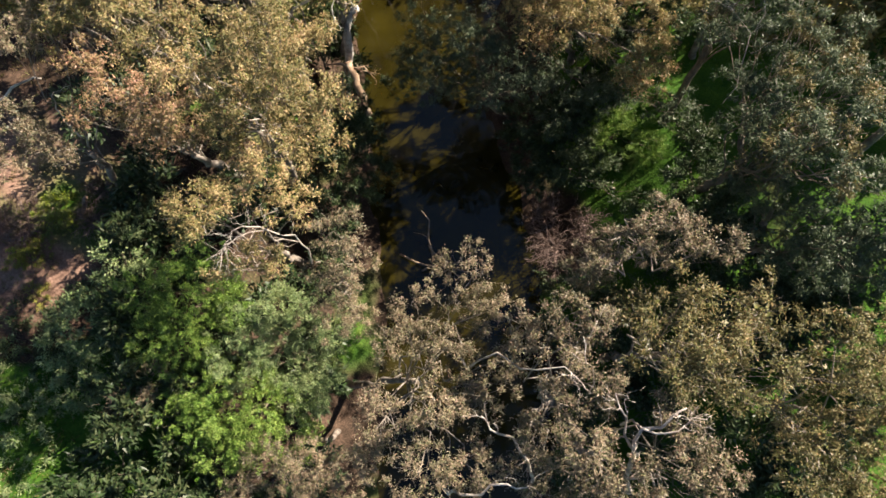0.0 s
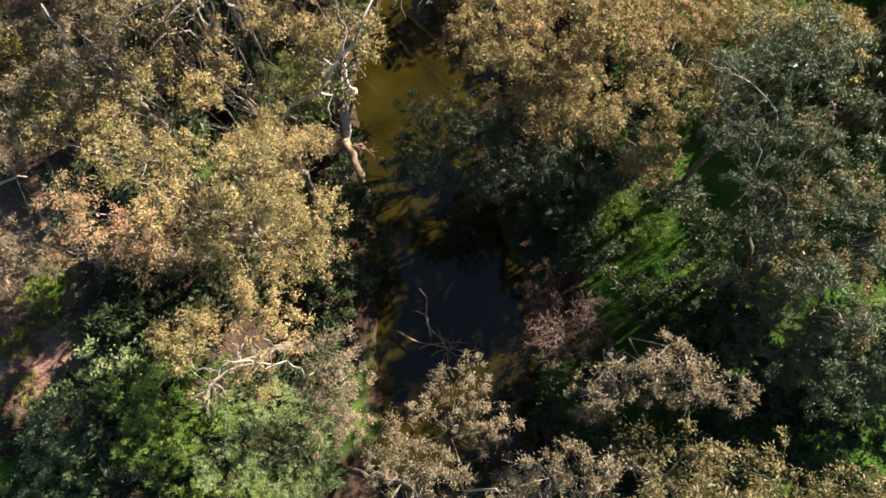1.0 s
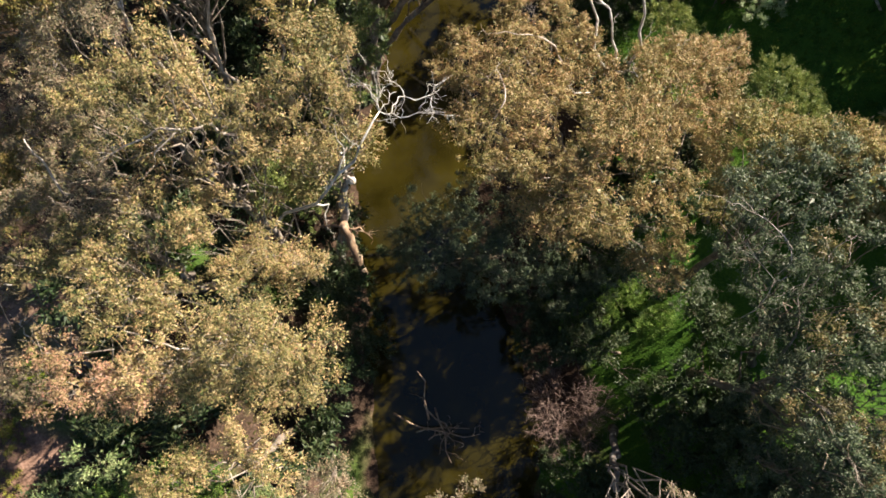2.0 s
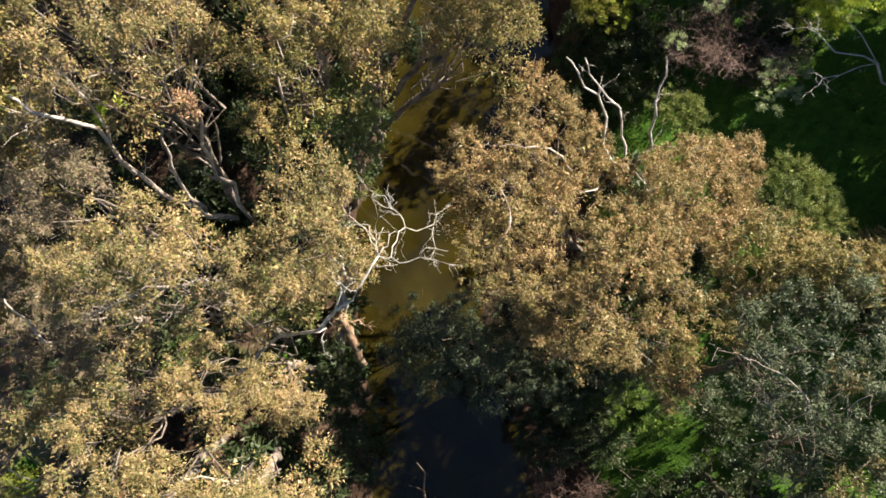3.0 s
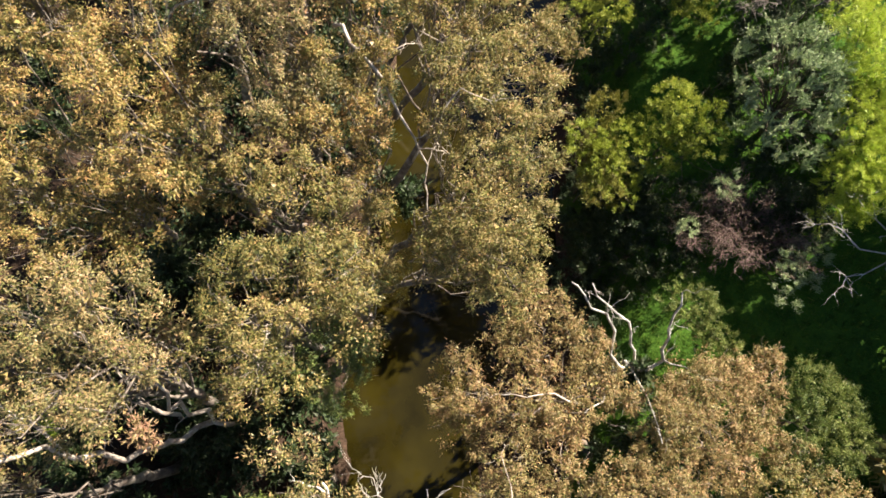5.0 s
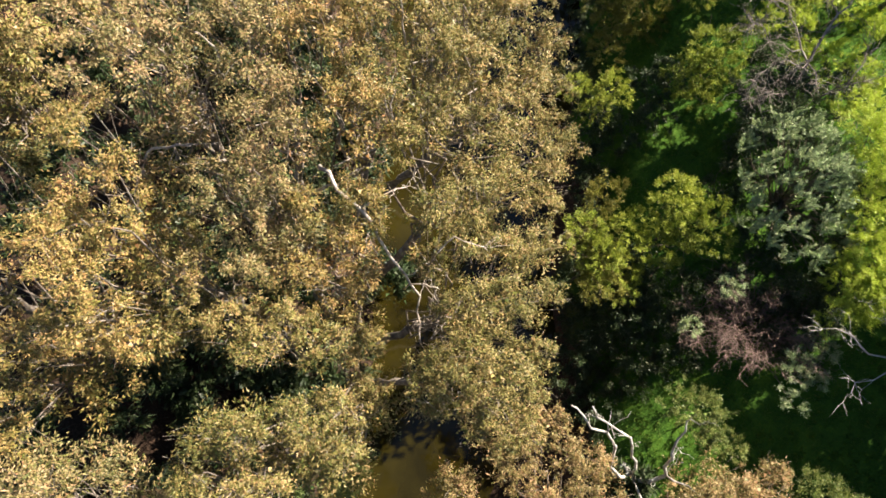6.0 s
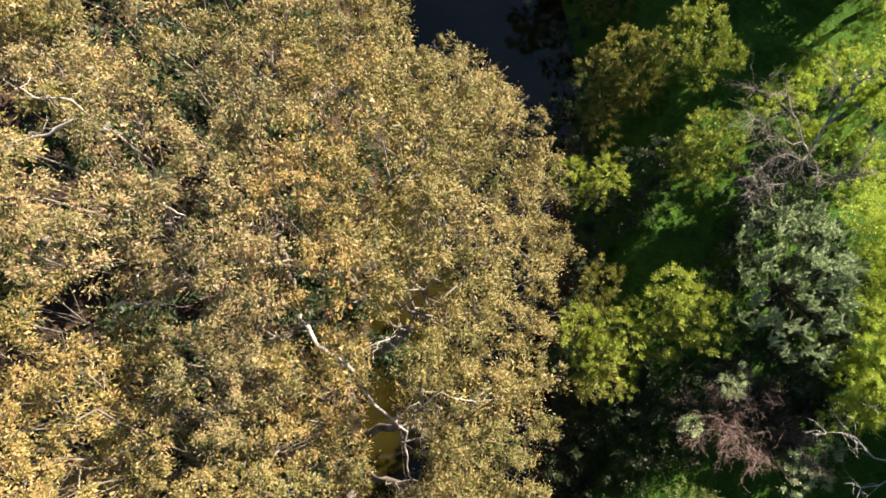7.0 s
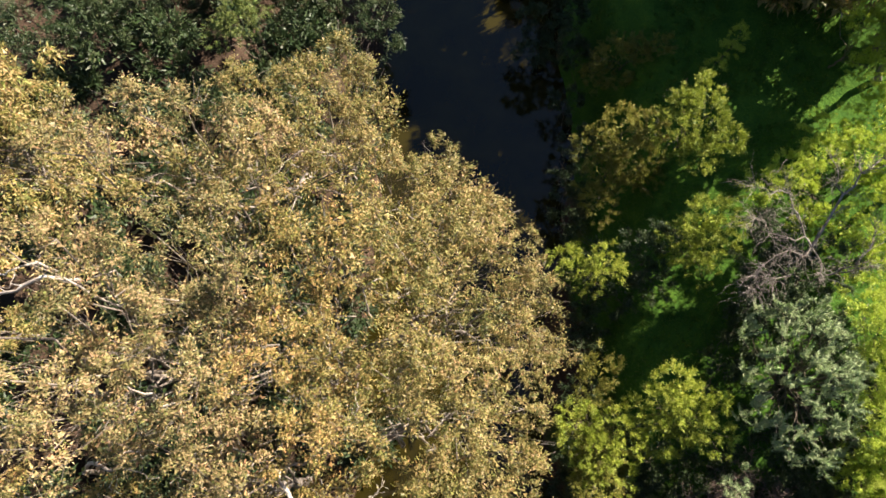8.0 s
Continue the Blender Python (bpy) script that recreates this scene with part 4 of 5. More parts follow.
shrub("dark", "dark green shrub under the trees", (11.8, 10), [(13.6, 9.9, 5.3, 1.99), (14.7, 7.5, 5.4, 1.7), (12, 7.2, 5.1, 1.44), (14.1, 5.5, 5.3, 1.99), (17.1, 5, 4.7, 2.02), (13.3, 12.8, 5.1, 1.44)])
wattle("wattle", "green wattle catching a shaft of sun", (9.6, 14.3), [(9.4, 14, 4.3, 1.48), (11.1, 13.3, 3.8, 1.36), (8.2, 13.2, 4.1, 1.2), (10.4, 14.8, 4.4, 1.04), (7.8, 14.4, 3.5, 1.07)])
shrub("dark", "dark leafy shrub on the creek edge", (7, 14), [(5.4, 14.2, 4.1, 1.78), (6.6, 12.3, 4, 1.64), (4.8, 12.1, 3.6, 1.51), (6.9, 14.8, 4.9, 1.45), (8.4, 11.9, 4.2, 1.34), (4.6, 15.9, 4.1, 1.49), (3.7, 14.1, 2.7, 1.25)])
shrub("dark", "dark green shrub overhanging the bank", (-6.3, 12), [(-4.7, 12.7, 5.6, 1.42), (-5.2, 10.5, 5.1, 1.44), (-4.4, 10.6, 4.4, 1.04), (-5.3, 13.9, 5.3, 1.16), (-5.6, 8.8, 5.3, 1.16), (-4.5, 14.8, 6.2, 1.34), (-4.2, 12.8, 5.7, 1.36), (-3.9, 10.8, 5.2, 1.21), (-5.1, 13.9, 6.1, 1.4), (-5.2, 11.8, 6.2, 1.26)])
wattle("green", "fresh green bush beside a dead trunk", (-7, 18.5), [(-7.3, 18.7, 9.7, 1.36), (-6.1, 18.3, 9.5, 1.24), (-7.8, 17.6, 9.8, 1.11), (-6.6, 17.3, 8.9, 1.02), (-5.7, 19, 10, 0.86)])
owner = gum("olive", "grey-olive eucalyptus arching over dark water", (-5.5, 29), [(1.3, 28.9, 17.1, 1.07), (2.4, 28.8, 16.4, 1.02), (2.4, 27.6, 16.1, 0.85), (1.1, 27.7, 15.2, 1.08), (-0.2, 28.5, 15.4, 0.97), (-0.5, 29.3, 16.4, 0.93), (0.5, 29.6, 17.5, 0.88), (-1.1, 29.1, 15.1, 0.7), (2.8, 29.8, 16.5, 0.74), (0.3, 28.9, 16.4, 0.93)])
bare_limb(owner, [(0.4, 28.3, 15.0), (-0.2, 27.9, 15.6), (-0.6, 28.2, 15.9)], 0.035, 0.015, 3)
gum("olive", "large olive-gold eucalyptus with rounded crown", (-4.5, 39.5), [(-1.6, 41.2, 21.3, 0.83), (-0.4, 41.2, 20.7, 0.89), (0.7, 41.9, 19, 0.79), (1.6, 41.9, 17.1, 0.88), (2.4, 41.6, 16.5, 0.93), (3.2, 40.8, 16.3, 0.86), (-0, 39.9, 20.2, 0.89), (-1.2, 39.7, 20.9, 0.97), (-2.4, 40.2, 21.4, 0.8), (1.1, 39.6, 18.3, 1), (2.9, 39.5, 15.8, 1.02), (4.2, 40.3, 14.3, 0.67), (3.9, 38.7, 13.5, 0.97), (5, 38.8, 11.5, 0.73), (2, 37.8, 16.9, 1.06), (0, 37.9, 20.7, 0.89)])
gum("olive", "sunlit olive eucalyptus crown at the pool", (-4.8, 43), [(-0.1, 46, 13.4, 0.96), (-1.1, 44.9, 15.2, 0.9), (1.3, 43.7, 16.1, 0.93), (0.5, 44.3, 15.9, 0.84), (2.1, 43.2, 15.6, 0.86), (-1.7, 45.1, 15.8, 0.58)])
owner = gum("olive", "olive-gold eucalyptus spreading over the creek", (-4.5, 34), [(-1.5, 37.9, 20.5, 0.86), (-0.5, 36.7, 19.9, 0.9), (0.8, 36.3, 19, 0.96), (2.9, 36.6, 16.2, 0.93), (-1.4, 35.7, 19.7, 0.84), (3.3, 35.2, 15.8, 0.88), (1.8, 35.1, 17.3, 1.03), (0.2, 35.1, 18.8, 0.71), (-0.4, 37.8, 21, 0.67), (-2.1, 36.4, 21.4, 0.72), (0.7, 37.4, 19.9, 0.79)])
bare_limb(owner, [(-1.9, 36.2, 20.0), (-1.8, 36.6, 20.6), (-1.8, 37.0, 21.0)], 0.035, 0.02, 1)
bare_limb(owner, [(-1.7, 39.1, 20.5), (-1.8, 39.5, 21.0), (-1.5, 39.7, 21.2)], 0.04, 0.02, 1)
owner = gum("olive", "drooping olive-gold eucalyptus beside the creek", (-4.8, 30.5), [(0.2, 34.2, 18.7, 0.97), (-0.8, 33.6, 19.3, 0.89), (3.2, 33.5, 16.3, 0.86), (2.1, 33.1, 16.6, 1.07), (0.5, 32.9, 18.6, 0.92), (3.3, 31.9, 15.8, 0.78), (1.8, 31.5, 17.1, 1.07), (0.3, 31.3, 17.3, 0.97), (-0.7, 32.3, 17.7, 0.69), (2.5, 30, 16.1, 0.93), (1.1, 29.6, 15.8, 1.11), (0, 29.7, 15.8, 0.93)])
bare_limb(owner, [(-0.4, 32.6, 18.7), (0.0, 32.9, 19.2), (0.7, 32.7, 19.0)], 0.035, 0.02, 2)
gum("gold", "golden eucalyptus crown in warm sun", (-5, 37.5), [(-2.6, 38.2, 22, 0.8), (-3.4, 37.5, 21.9, 0.66), (-3.8, 37.9, 22.6, 0.66), (-2.9, 37.1, 20.9, 0.69), (-3.6, 38.8, 22.7, 0.72), (-2.4, 41.1, 21.9, 0.75), (-3.5, 40.5, 22.4, 0.8), (-4.4, 37.2, 22.5, 0.6), (-2.5, 36.1, 21.4, 0.72), (-3.3, 35.8, 21.3, 0.7)])
owner = gum("tan", "tall golden-tan eucalyptus with white limbs", (-8, 37.5), [(-5.6, 41.2, 21.6, 0.79), (-6.6, 40.5, 22.7, 0.78), (-5.5, 39.3, 21.8, 0.79), (-6.8, 39, 22.3, 0.76), (-5.4, 37.4, 22.4, 0.79), (-7, 37.4, 22.4, 0.71), (-6.2, 38.2, 22.3, 0.65), (-4.5, 39.6, 22.5, 0.73), (-5.6, 36.4, 22.3, 0.72), (-4.6, 36.2, 21.5, 0.68)])
bare_limb(owner, [(-6.2, 36.7, 22.0), (-6.3, 36.8, 22.5), (-6.5, 36.9, 22.8)], 0.11, 0.06, 0)
owner = gum("tan", "tall tan eucalyptus with exposed grey branches", (-10.5, 37), [(-10.4, 40.4, 22.6, 0.81), (-8.4, 40.1, 23.1, 0.82), (-8.3, 38.7, 22.9, 0.75), (-9, 36.7, 23.7, 0.72), (-8, 36.9, 23, 0.73), (-7.9, 39.7, 22.3, 0.64), (-9, 35.6, 23.4, 0.72), (-7.7, 35.5, 23.4, 0.62), (-7.3, 36.4, 22.3, 0.57), (-8.2, 36.1, 23.8, 0.6), (-9.5, 37.7, 24, 0.6)])
bare_limb(owner, [(-9.7, 39.6, 21.3), (-10.3, 39.4, 21.1), (-11.0, 39.2, 20.9), (-11.7, 39.1, 20.7)], 0.07, 0.05, 2)
bare_limb(owner, [(-9.5, 39.6, 22.5), (-9.5, 39.3, 23.0), (-9.8, 39.4, 23.3)], 0.06, 0.03, 3)
bare_limb(owner, [(-8.6, 39.2, 21.0), (-9.1, 39.5, 21.2), (-9.4, 39.6, 21.3)], 0.07, 0.05, 0)
gum("gold", "golden-orange eucalyptus on the high bank", (-9.5, 32), [(-8.9, 34.1, 23.3, 0.75), (-7.9, 33.4, 23, 0.7), (-9.5, 32.7, 22, 0.95), (-8, 32, 22.6, 0.71), (-8.8, 30.8, 22.5, 0.98), (-8.4, 30.2, 21.4, 0.67), (-9.2, 29.8, 21.6, 0.8), (-8.7, 34.8, 22.8, 0.56), (-9.4, 31.7, 22.6, 0.76)])
owner = gum("tan", "tan eucalyptus around a dead white branch", (-6.5, 32.5), [(-5.5, 35.3, 21.8, 0.67), (-5.4, 34.1, 21.3, 0.83), (-4.2, 34.9, 22.1, 0.61), (-6.6, 35.9, 21.7, 0.59), (-6.4, 34, 20.9, 0.62), (-4.8, 32.7, 19.3, 0.92), (-5.8, 31.5, 19.4, 0.84), (-5.7, 33, 20.1, 0.8), (-6.3, 33.1, 21.5, 0.65), (-4.7, 33.6, 21.4, 0.65)])
colour_clump(owner, "gold", (-4.4, 33.6, 19.8), 0.49)
bare_limb(owner, [(-9.3, 34.7, 18.8), (-8.9, 35.0, 19.4), (-8.3, 35.0, 19.9), (-7.7, 35.0, 20.2)], 0.09, 0.05, 2)
bare_limb(owner, [(-8.3, 35.8, 19.8), (-8.1, 35.4, 20.0), (-7.5, 35.4, 20.2)], 0.07, 0.03, 3)
bare_limb(owner, [(-7.9, 35.0, 20.0), (-7.9, 34.8, 20.0), (-8.0, 34.5, 20.0)], 0.06, 0.03, 2)
owner = gum("gold", "yellow-gold eucalyptus over the bright water", (-4.8, 31.5), [(-3.6, 33.1, 18.8, 0.87), (-2.6, 34, 19.4, 0.79), (-4, 31.5, 17, 1.06), (-2.7, 32.2, 17.6, 0.77), (-4.1, 33.6, 19.7, 0.69), (-4.4, 31.9, 19.1, 0.73), (-2.3, 33.2, 18.6, 0.58)])
bare_limb(owner, [(-3.6, 34.5, 19.8), (-2.8, 33.7, 19.0), (-2.2, 32.9, 18.5), (-1.9, 32.5, 18.0), (-1.3, 31.9, 16.6), (-1.1, 31.2, 15.2), (-1.0, 30.5, 14.9)], 0.075, 0.06, 3)
bare_limb(owner, [(-1.3, 31.9, 16.6), (-0.8, 31.9, 16.7), (-0.5, 31.8, 16.8)], 0.04, 0.02, 2)
bare_limb(owner, [(-2.8, 33.7, 19.0), (-2.2, 34.0, 19.2), (-1.7, 34.2, 19.4)], 0.05, 0.025, 3)
bare_limb(owner, [(-3.5, 34.1, 15.2), (-2.7, 34.1, 16.0), (-2.3, 34.4, 16.5)], 0.05, 0.02, 2)
bare_limb(owner, [(-5.4, 34.2, 17.0), (-4.5, 34.7, 17.2), (-3.7, 34.9, 17.4), (-3.3, 35.2, 17.6)], 0.1, 0.05, 3)
gum("olive", "shadowed olive eucalyptus crown in a gap", (-7.5, 29.5), [(-7.4, 31.5, 19.7, 0.84), (-8.2, 30, 18.9, 0.94), (-6.3, 30.3, 19.1, 0.94), (-5.1, 30.6, 18.8, 0.94), (-4, 29.9, 17.3, 1.06), (-2.9, 30.1, 15.1, 0.9), (-8.8, 33.4, 17.7, 0.86), (-9.2, 32, 17.9, 0.75), (-7.5, 32.4, 19, 0.71), (-2.7, 28.7, 12.7, 0.87), (-5.4, 29.6, 19, 0.81)])
gum("tan", "tall golden eucalyptus at the far canopy edge", (-9, 43), [(-9.2, 43.3, 22.2, 0.78), (-7.7, 43.9, 22.4, 0.78), (-6.4, 43.9, 22, 0.81), (-5.6, 44, 21.3, 0.69), (-4.8, 43.7, 20.9, 0.73), (-9.8, 42.5, 22.3, 0.78), (-8.4, 42.6, 22.5, 0.65)])
gum("olive", "olive-tan eucalyptus beside the dark pool", (-5.5, 47), [(-3.7, 49.3, 16.2, 0.84), (-4.4, 47.9, 16.6, 1.09), (-2.9, 48.5, 16.1, 0.86), (-2.5, 47.7, 15.4, 0.8), (-3.2, 46.8, 15.8, 1.12), (-4.3, 45.5, 18.2, 1.03), (-2.7, 45.7, 16, 0.86), (-3.7, 44, 18.6, 0.81), (-5.2, 47, 17.6, 0.87), (-4.6, 43.1, 19.5, 0.69)])
gum("olive", "lower olive eucalyptus filling the canopy gap", (-7, 50), [(-6.9, 47.5, 16.5, 1.11), (-5.8, 44.5, 18.6, 0.92), (-5.9, 42.5, 20.1, 0.76), (-4.7, 42.3, 19.6, 0.79), (-7.9, 42.1, 21, 0.72), (-7.2, 43.2, 19.8, 0.74)])
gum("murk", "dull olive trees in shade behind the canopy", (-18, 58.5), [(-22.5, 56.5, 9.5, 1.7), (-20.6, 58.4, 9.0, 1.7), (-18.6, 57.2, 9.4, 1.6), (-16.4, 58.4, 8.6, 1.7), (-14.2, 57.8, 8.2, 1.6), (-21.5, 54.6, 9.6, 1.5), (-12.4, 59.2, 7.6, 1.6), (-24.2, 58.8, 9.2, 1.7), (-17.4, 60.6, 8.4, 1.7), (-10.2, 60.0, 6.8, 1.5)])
# added to cover lit ground; the dark leaves stand for bank shade
shrub("dark", "shade-dark thicket added along the wooded creek bank", (-7.4, 58.5), [(-8.6, 56.8, 5.6, 1.5), (-6.8, 58.2, 5.2, 1.5), (-9.2, 59.4, 5.8, 1.6), (-7.0, 60.6, 5.2, 1.5), (-5.6, 56.0, 4.6, 1.3), (-5.2, 60.2, 4.2, 1.4)])
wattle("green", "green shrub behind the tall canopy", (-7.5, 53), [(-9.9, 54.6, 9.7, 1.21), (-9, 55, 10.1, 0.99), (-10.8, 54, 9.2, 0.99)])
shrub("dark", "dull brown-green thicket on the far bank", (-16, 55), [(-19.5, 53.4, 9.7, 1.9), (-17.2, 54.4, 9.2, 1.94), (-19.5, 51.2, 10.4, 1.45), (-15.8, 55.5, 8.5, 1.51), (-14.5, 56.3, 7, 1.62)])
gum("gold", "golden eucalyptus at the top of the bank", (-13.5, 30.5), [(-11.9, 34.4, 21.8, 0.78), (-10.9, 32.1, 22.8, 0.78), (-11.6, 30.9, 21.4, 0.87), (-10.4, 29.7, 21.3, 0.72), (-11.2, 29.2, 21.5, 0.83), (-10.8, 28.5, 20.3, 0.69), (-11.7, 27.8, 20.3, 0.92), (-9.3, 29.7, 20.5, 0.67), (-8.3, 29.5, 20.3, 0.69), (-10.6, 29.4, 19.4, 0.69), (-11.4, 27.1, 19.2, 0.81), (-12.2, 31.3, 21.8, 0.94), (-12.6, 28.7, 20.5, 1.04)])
# more of that orange crown's shaded side, again in dull leaves
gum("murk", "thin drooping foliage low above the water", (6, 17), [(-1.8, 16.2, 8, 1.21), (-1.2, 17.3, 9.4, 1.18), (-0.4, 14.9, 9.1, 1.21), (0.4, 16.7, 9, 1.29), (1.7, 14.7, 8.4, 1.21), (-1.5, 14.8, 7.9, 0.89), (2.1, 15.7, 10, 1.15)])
# undergrowth whose dark leaves also stand in for shade on the grass
bush("dark", "shade-dark undergrowth added beneath the dry twiggy bush", (16.8, 32.5), [(16.6, 32.4, 6.6, 1.24), (17.6, 33.7, 6.7, 1.24), (16.1, 33.4, 6.5, 1.11), (15.7, 31.6, 6.5, 1.11), (17.8, 32.2, 6.7, 1.16), (18.6, 33.5, 6.9, 1.15), (16.8, 30.9, 6.5, 1.11), (15.3, 32.6, 6.3, 1.06)])
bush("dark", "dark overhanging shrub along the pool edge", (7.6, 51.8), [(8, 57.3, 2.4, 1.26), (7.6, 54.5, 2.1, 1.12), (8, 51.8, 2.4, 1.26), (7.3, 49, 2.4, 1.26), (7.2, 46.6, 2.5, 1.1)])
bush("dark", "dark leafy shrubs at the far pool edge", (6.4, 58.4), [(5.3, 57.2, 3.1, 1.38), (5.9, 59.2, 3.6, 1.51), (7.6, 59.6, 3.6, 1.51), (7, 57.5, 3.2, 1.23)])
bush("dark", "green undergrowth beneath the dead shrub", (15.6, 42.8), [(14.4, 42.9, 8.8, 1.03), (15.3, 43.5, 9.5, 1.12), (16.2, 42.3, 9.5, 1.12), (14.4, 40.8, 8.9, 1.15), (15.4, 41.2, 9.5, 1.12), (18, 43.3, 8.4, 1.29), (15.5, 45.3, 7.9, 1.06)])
# three added rows of dark leaves where the bank lies in shade
shrub("dark", "shade-dark shrubs added along the wooded water's edge", (-6.0, 41.5), [(-4.4, 38.2, 1.6, 1.1), (-4.6, 40.0, 1.5, 1.2), (-4.3, 41.6, 1.4, 1.2), (-4.8, 43.3, 1.6, 1.2), (-4.6, 45.0, 1.5, 1.2), (-6.6, 37.0, 2.4, 1.3)])
shrub("dark", "shade-dark shrubs added at the still pool's edge", (-6.0, 50.0), [(-4.8, 46.8, 1.5, 1.2), (-4.3, 48.6, 1.4, 1.2), (-4.6, 50.4, 1.5, 1.3), (-4.4, 52.2, 1.4, 1.2), (-5.0, 54.0, 1.8, 1.3)])
shrub("dark", "shade-dark thicket added on the far bank", (-13.4, 58.2), [(-14.4, 58.0, 6.4, 1.3), (-13.2, 58.4, 6.4, 1.3), (-12.6, 57.2, 6.2, 1.3), (-11.6, 58.4, 6.0, 1.3)])
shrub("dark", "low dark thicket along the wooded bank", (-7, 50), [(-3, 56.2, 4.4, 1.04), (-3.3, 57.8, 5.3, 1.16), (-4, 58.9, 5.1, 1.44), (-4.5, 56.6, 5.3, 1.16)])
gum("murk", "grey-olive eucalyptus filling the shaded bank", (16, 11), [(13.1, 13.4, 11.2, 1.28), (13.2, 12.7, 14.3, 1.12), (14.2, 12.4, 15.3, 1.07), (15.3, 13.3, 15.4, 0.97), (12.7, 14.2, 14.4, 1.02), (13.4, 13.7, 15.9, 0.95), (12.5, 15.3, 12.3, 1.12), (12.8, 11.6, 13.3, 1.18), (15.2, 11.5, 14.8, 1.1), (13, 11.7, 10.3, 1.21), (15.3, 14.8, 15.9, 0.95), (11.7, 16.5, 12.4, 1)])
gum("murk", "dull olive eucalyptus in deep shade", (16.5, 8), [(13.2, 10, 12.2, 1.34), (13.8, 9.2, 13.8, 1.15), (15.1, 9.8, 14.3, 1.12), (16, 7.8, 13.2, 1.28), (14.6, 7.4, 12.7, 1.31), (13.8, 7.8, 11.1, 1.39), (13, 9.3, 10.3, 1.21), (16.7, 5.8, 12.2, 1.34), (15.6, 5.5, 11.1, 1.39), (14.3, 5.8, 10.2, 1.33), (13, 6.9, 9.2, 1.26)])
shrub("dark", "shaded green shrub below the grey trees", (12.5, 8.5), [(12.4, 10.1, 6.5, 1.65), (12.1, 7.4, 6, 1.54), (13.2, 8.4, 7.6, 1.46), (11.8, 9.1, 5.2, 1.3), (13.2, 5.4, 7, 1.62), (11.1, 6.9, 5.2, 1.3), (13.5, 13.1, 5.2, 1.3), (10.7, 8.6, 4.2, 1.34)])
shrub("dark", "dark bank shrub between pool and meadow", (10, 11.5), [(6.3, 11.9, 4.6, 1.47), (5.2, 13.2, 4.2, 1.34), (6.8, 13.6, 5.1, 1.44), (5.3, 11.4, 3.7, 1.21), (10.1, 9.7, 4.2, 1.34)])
# mostly hidden skirt of boughs, added to block sun from the pool
gum("murk", "added lower foliage shading the pool beneath orange crowns", (8, 18.5), [(2.9, 16.5, 6.9, 1.7), (5.3, 16.1, 6.9, 1.7), (7.7, 15.1, 6.4, 1.73), (9.6, 15.7, 6.4, 1.73), (4.4, 18.6, 7.5, 1.67), (7.1, 18.2, 6.9, 1.7), (5.8, 14, 5.5, 1.64), (12.1, 14.2, 6.1, 1.46), (2.4, 18.1, 7, 1.56), (9.5, 18, 6.9, 1.7)])
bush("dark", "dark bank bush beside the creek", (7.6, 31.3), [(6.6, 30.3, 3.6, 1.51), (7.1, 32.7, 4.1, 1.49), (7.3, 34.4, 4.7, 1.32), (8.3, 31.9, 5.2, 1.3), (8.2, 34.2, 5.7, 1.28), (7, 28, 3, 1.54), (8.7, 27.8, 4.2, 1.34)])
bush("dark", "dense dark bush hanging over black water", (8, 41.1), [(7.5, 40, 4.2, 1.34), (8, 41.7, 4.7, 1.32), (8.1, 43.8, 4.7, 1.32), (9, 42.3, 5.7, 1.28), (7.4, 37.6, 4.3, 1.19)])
bush("yel", "leafy yellow-green bush on the steep bank", (7.3, 35), [(7, 34.9, 8.6, 1.16), (8.3, 35.8, 8.3, 1.17), (6.7, 34.1, 7.7, 1.06), (8.1, 34.1, 7.2, 1.21), (6.3, 36, 8.3, 1.17)])
bush("yel", "small yellow-green bush above the creek", (7.1, 43.1), [(6.2, 43.4, 8, 0.9), (7.9, 43.2, 8.3, 0.99), (7.2, 42.7, 7.4, 0.94)])
bush("yel", "rounded bright yellow-green bush on grass", (12.4, 44.3), [(12.4, 45.3, 9, 1.39), (12, 44.5, 8.3, 1.17), (13.1, 44.3, 8.4, 1.04), (11.6, 44.2, 7.3, 1.08), (12.8, 43.2, 7.1, 0.69)])
# the bright bush's side away from the sun, its shade painted dark
bush("dark", "shaded side of the bright bush, in dark leaves", (10.4, 43.8), [(10.9, 44.2, 7.2, 1.21), (10.4, 42.6, 6.8, 1.1), (9.9, 44.6, 6.8, 1.1)])
bush("yel", "tall yellow-olive shrub throwing a long shadow", (12.4, 50), [(12.5, 50, 9.6, 1.36), (11.6, 51, 9.3, 1.13), (13.5, 49, 9.2, 0.96), (12.5, 48.6, 8.8, 1.15), (11.6, 49.7, 8.3, 1.17), (12.7, 51.5, 9.5, 0.88)])
bush("olivegreen", "grey-olive shrub on the pool bank", (9.3, 49.2), [(9.3, 50.4, 6.8, 1.37), (8.3, 49.9, 6, 1.27), (10.6, 50.4, 7.3, 1.08), (8.8, 48.7, 5.1, 1.44), (10.5, 48.9, 5.5, 1.56), (8.3, 47.2, 4.8, 1.17)])
bush("olivegreen", "yellow-olive bank bush of stacked clumps", (7.3, 35.5), [(7.4, 38.2, 6.7, 1.24), (7.4, 36.6, 7, 1.22), (7.2, 35, 7.9, 1.19), (6.8, 35.4, 6.9, 0.96), (6.9, 33.6, 8.1, 1.1), (8.1, 34, 6.9, 1.04)])
bush("yel", "broad yellow-green shrub lit on top", (10.6, 36.4), [(10.4, 37.3, 9.5, 1.37), (11.7, 36.2, 9.3, 1.13), (11, 36.1, 9, 1.14), (9.7, 36.8, 8.6, 1.04), (10.2, 35.6, 7.7, 1.33)])
silver_wattle()
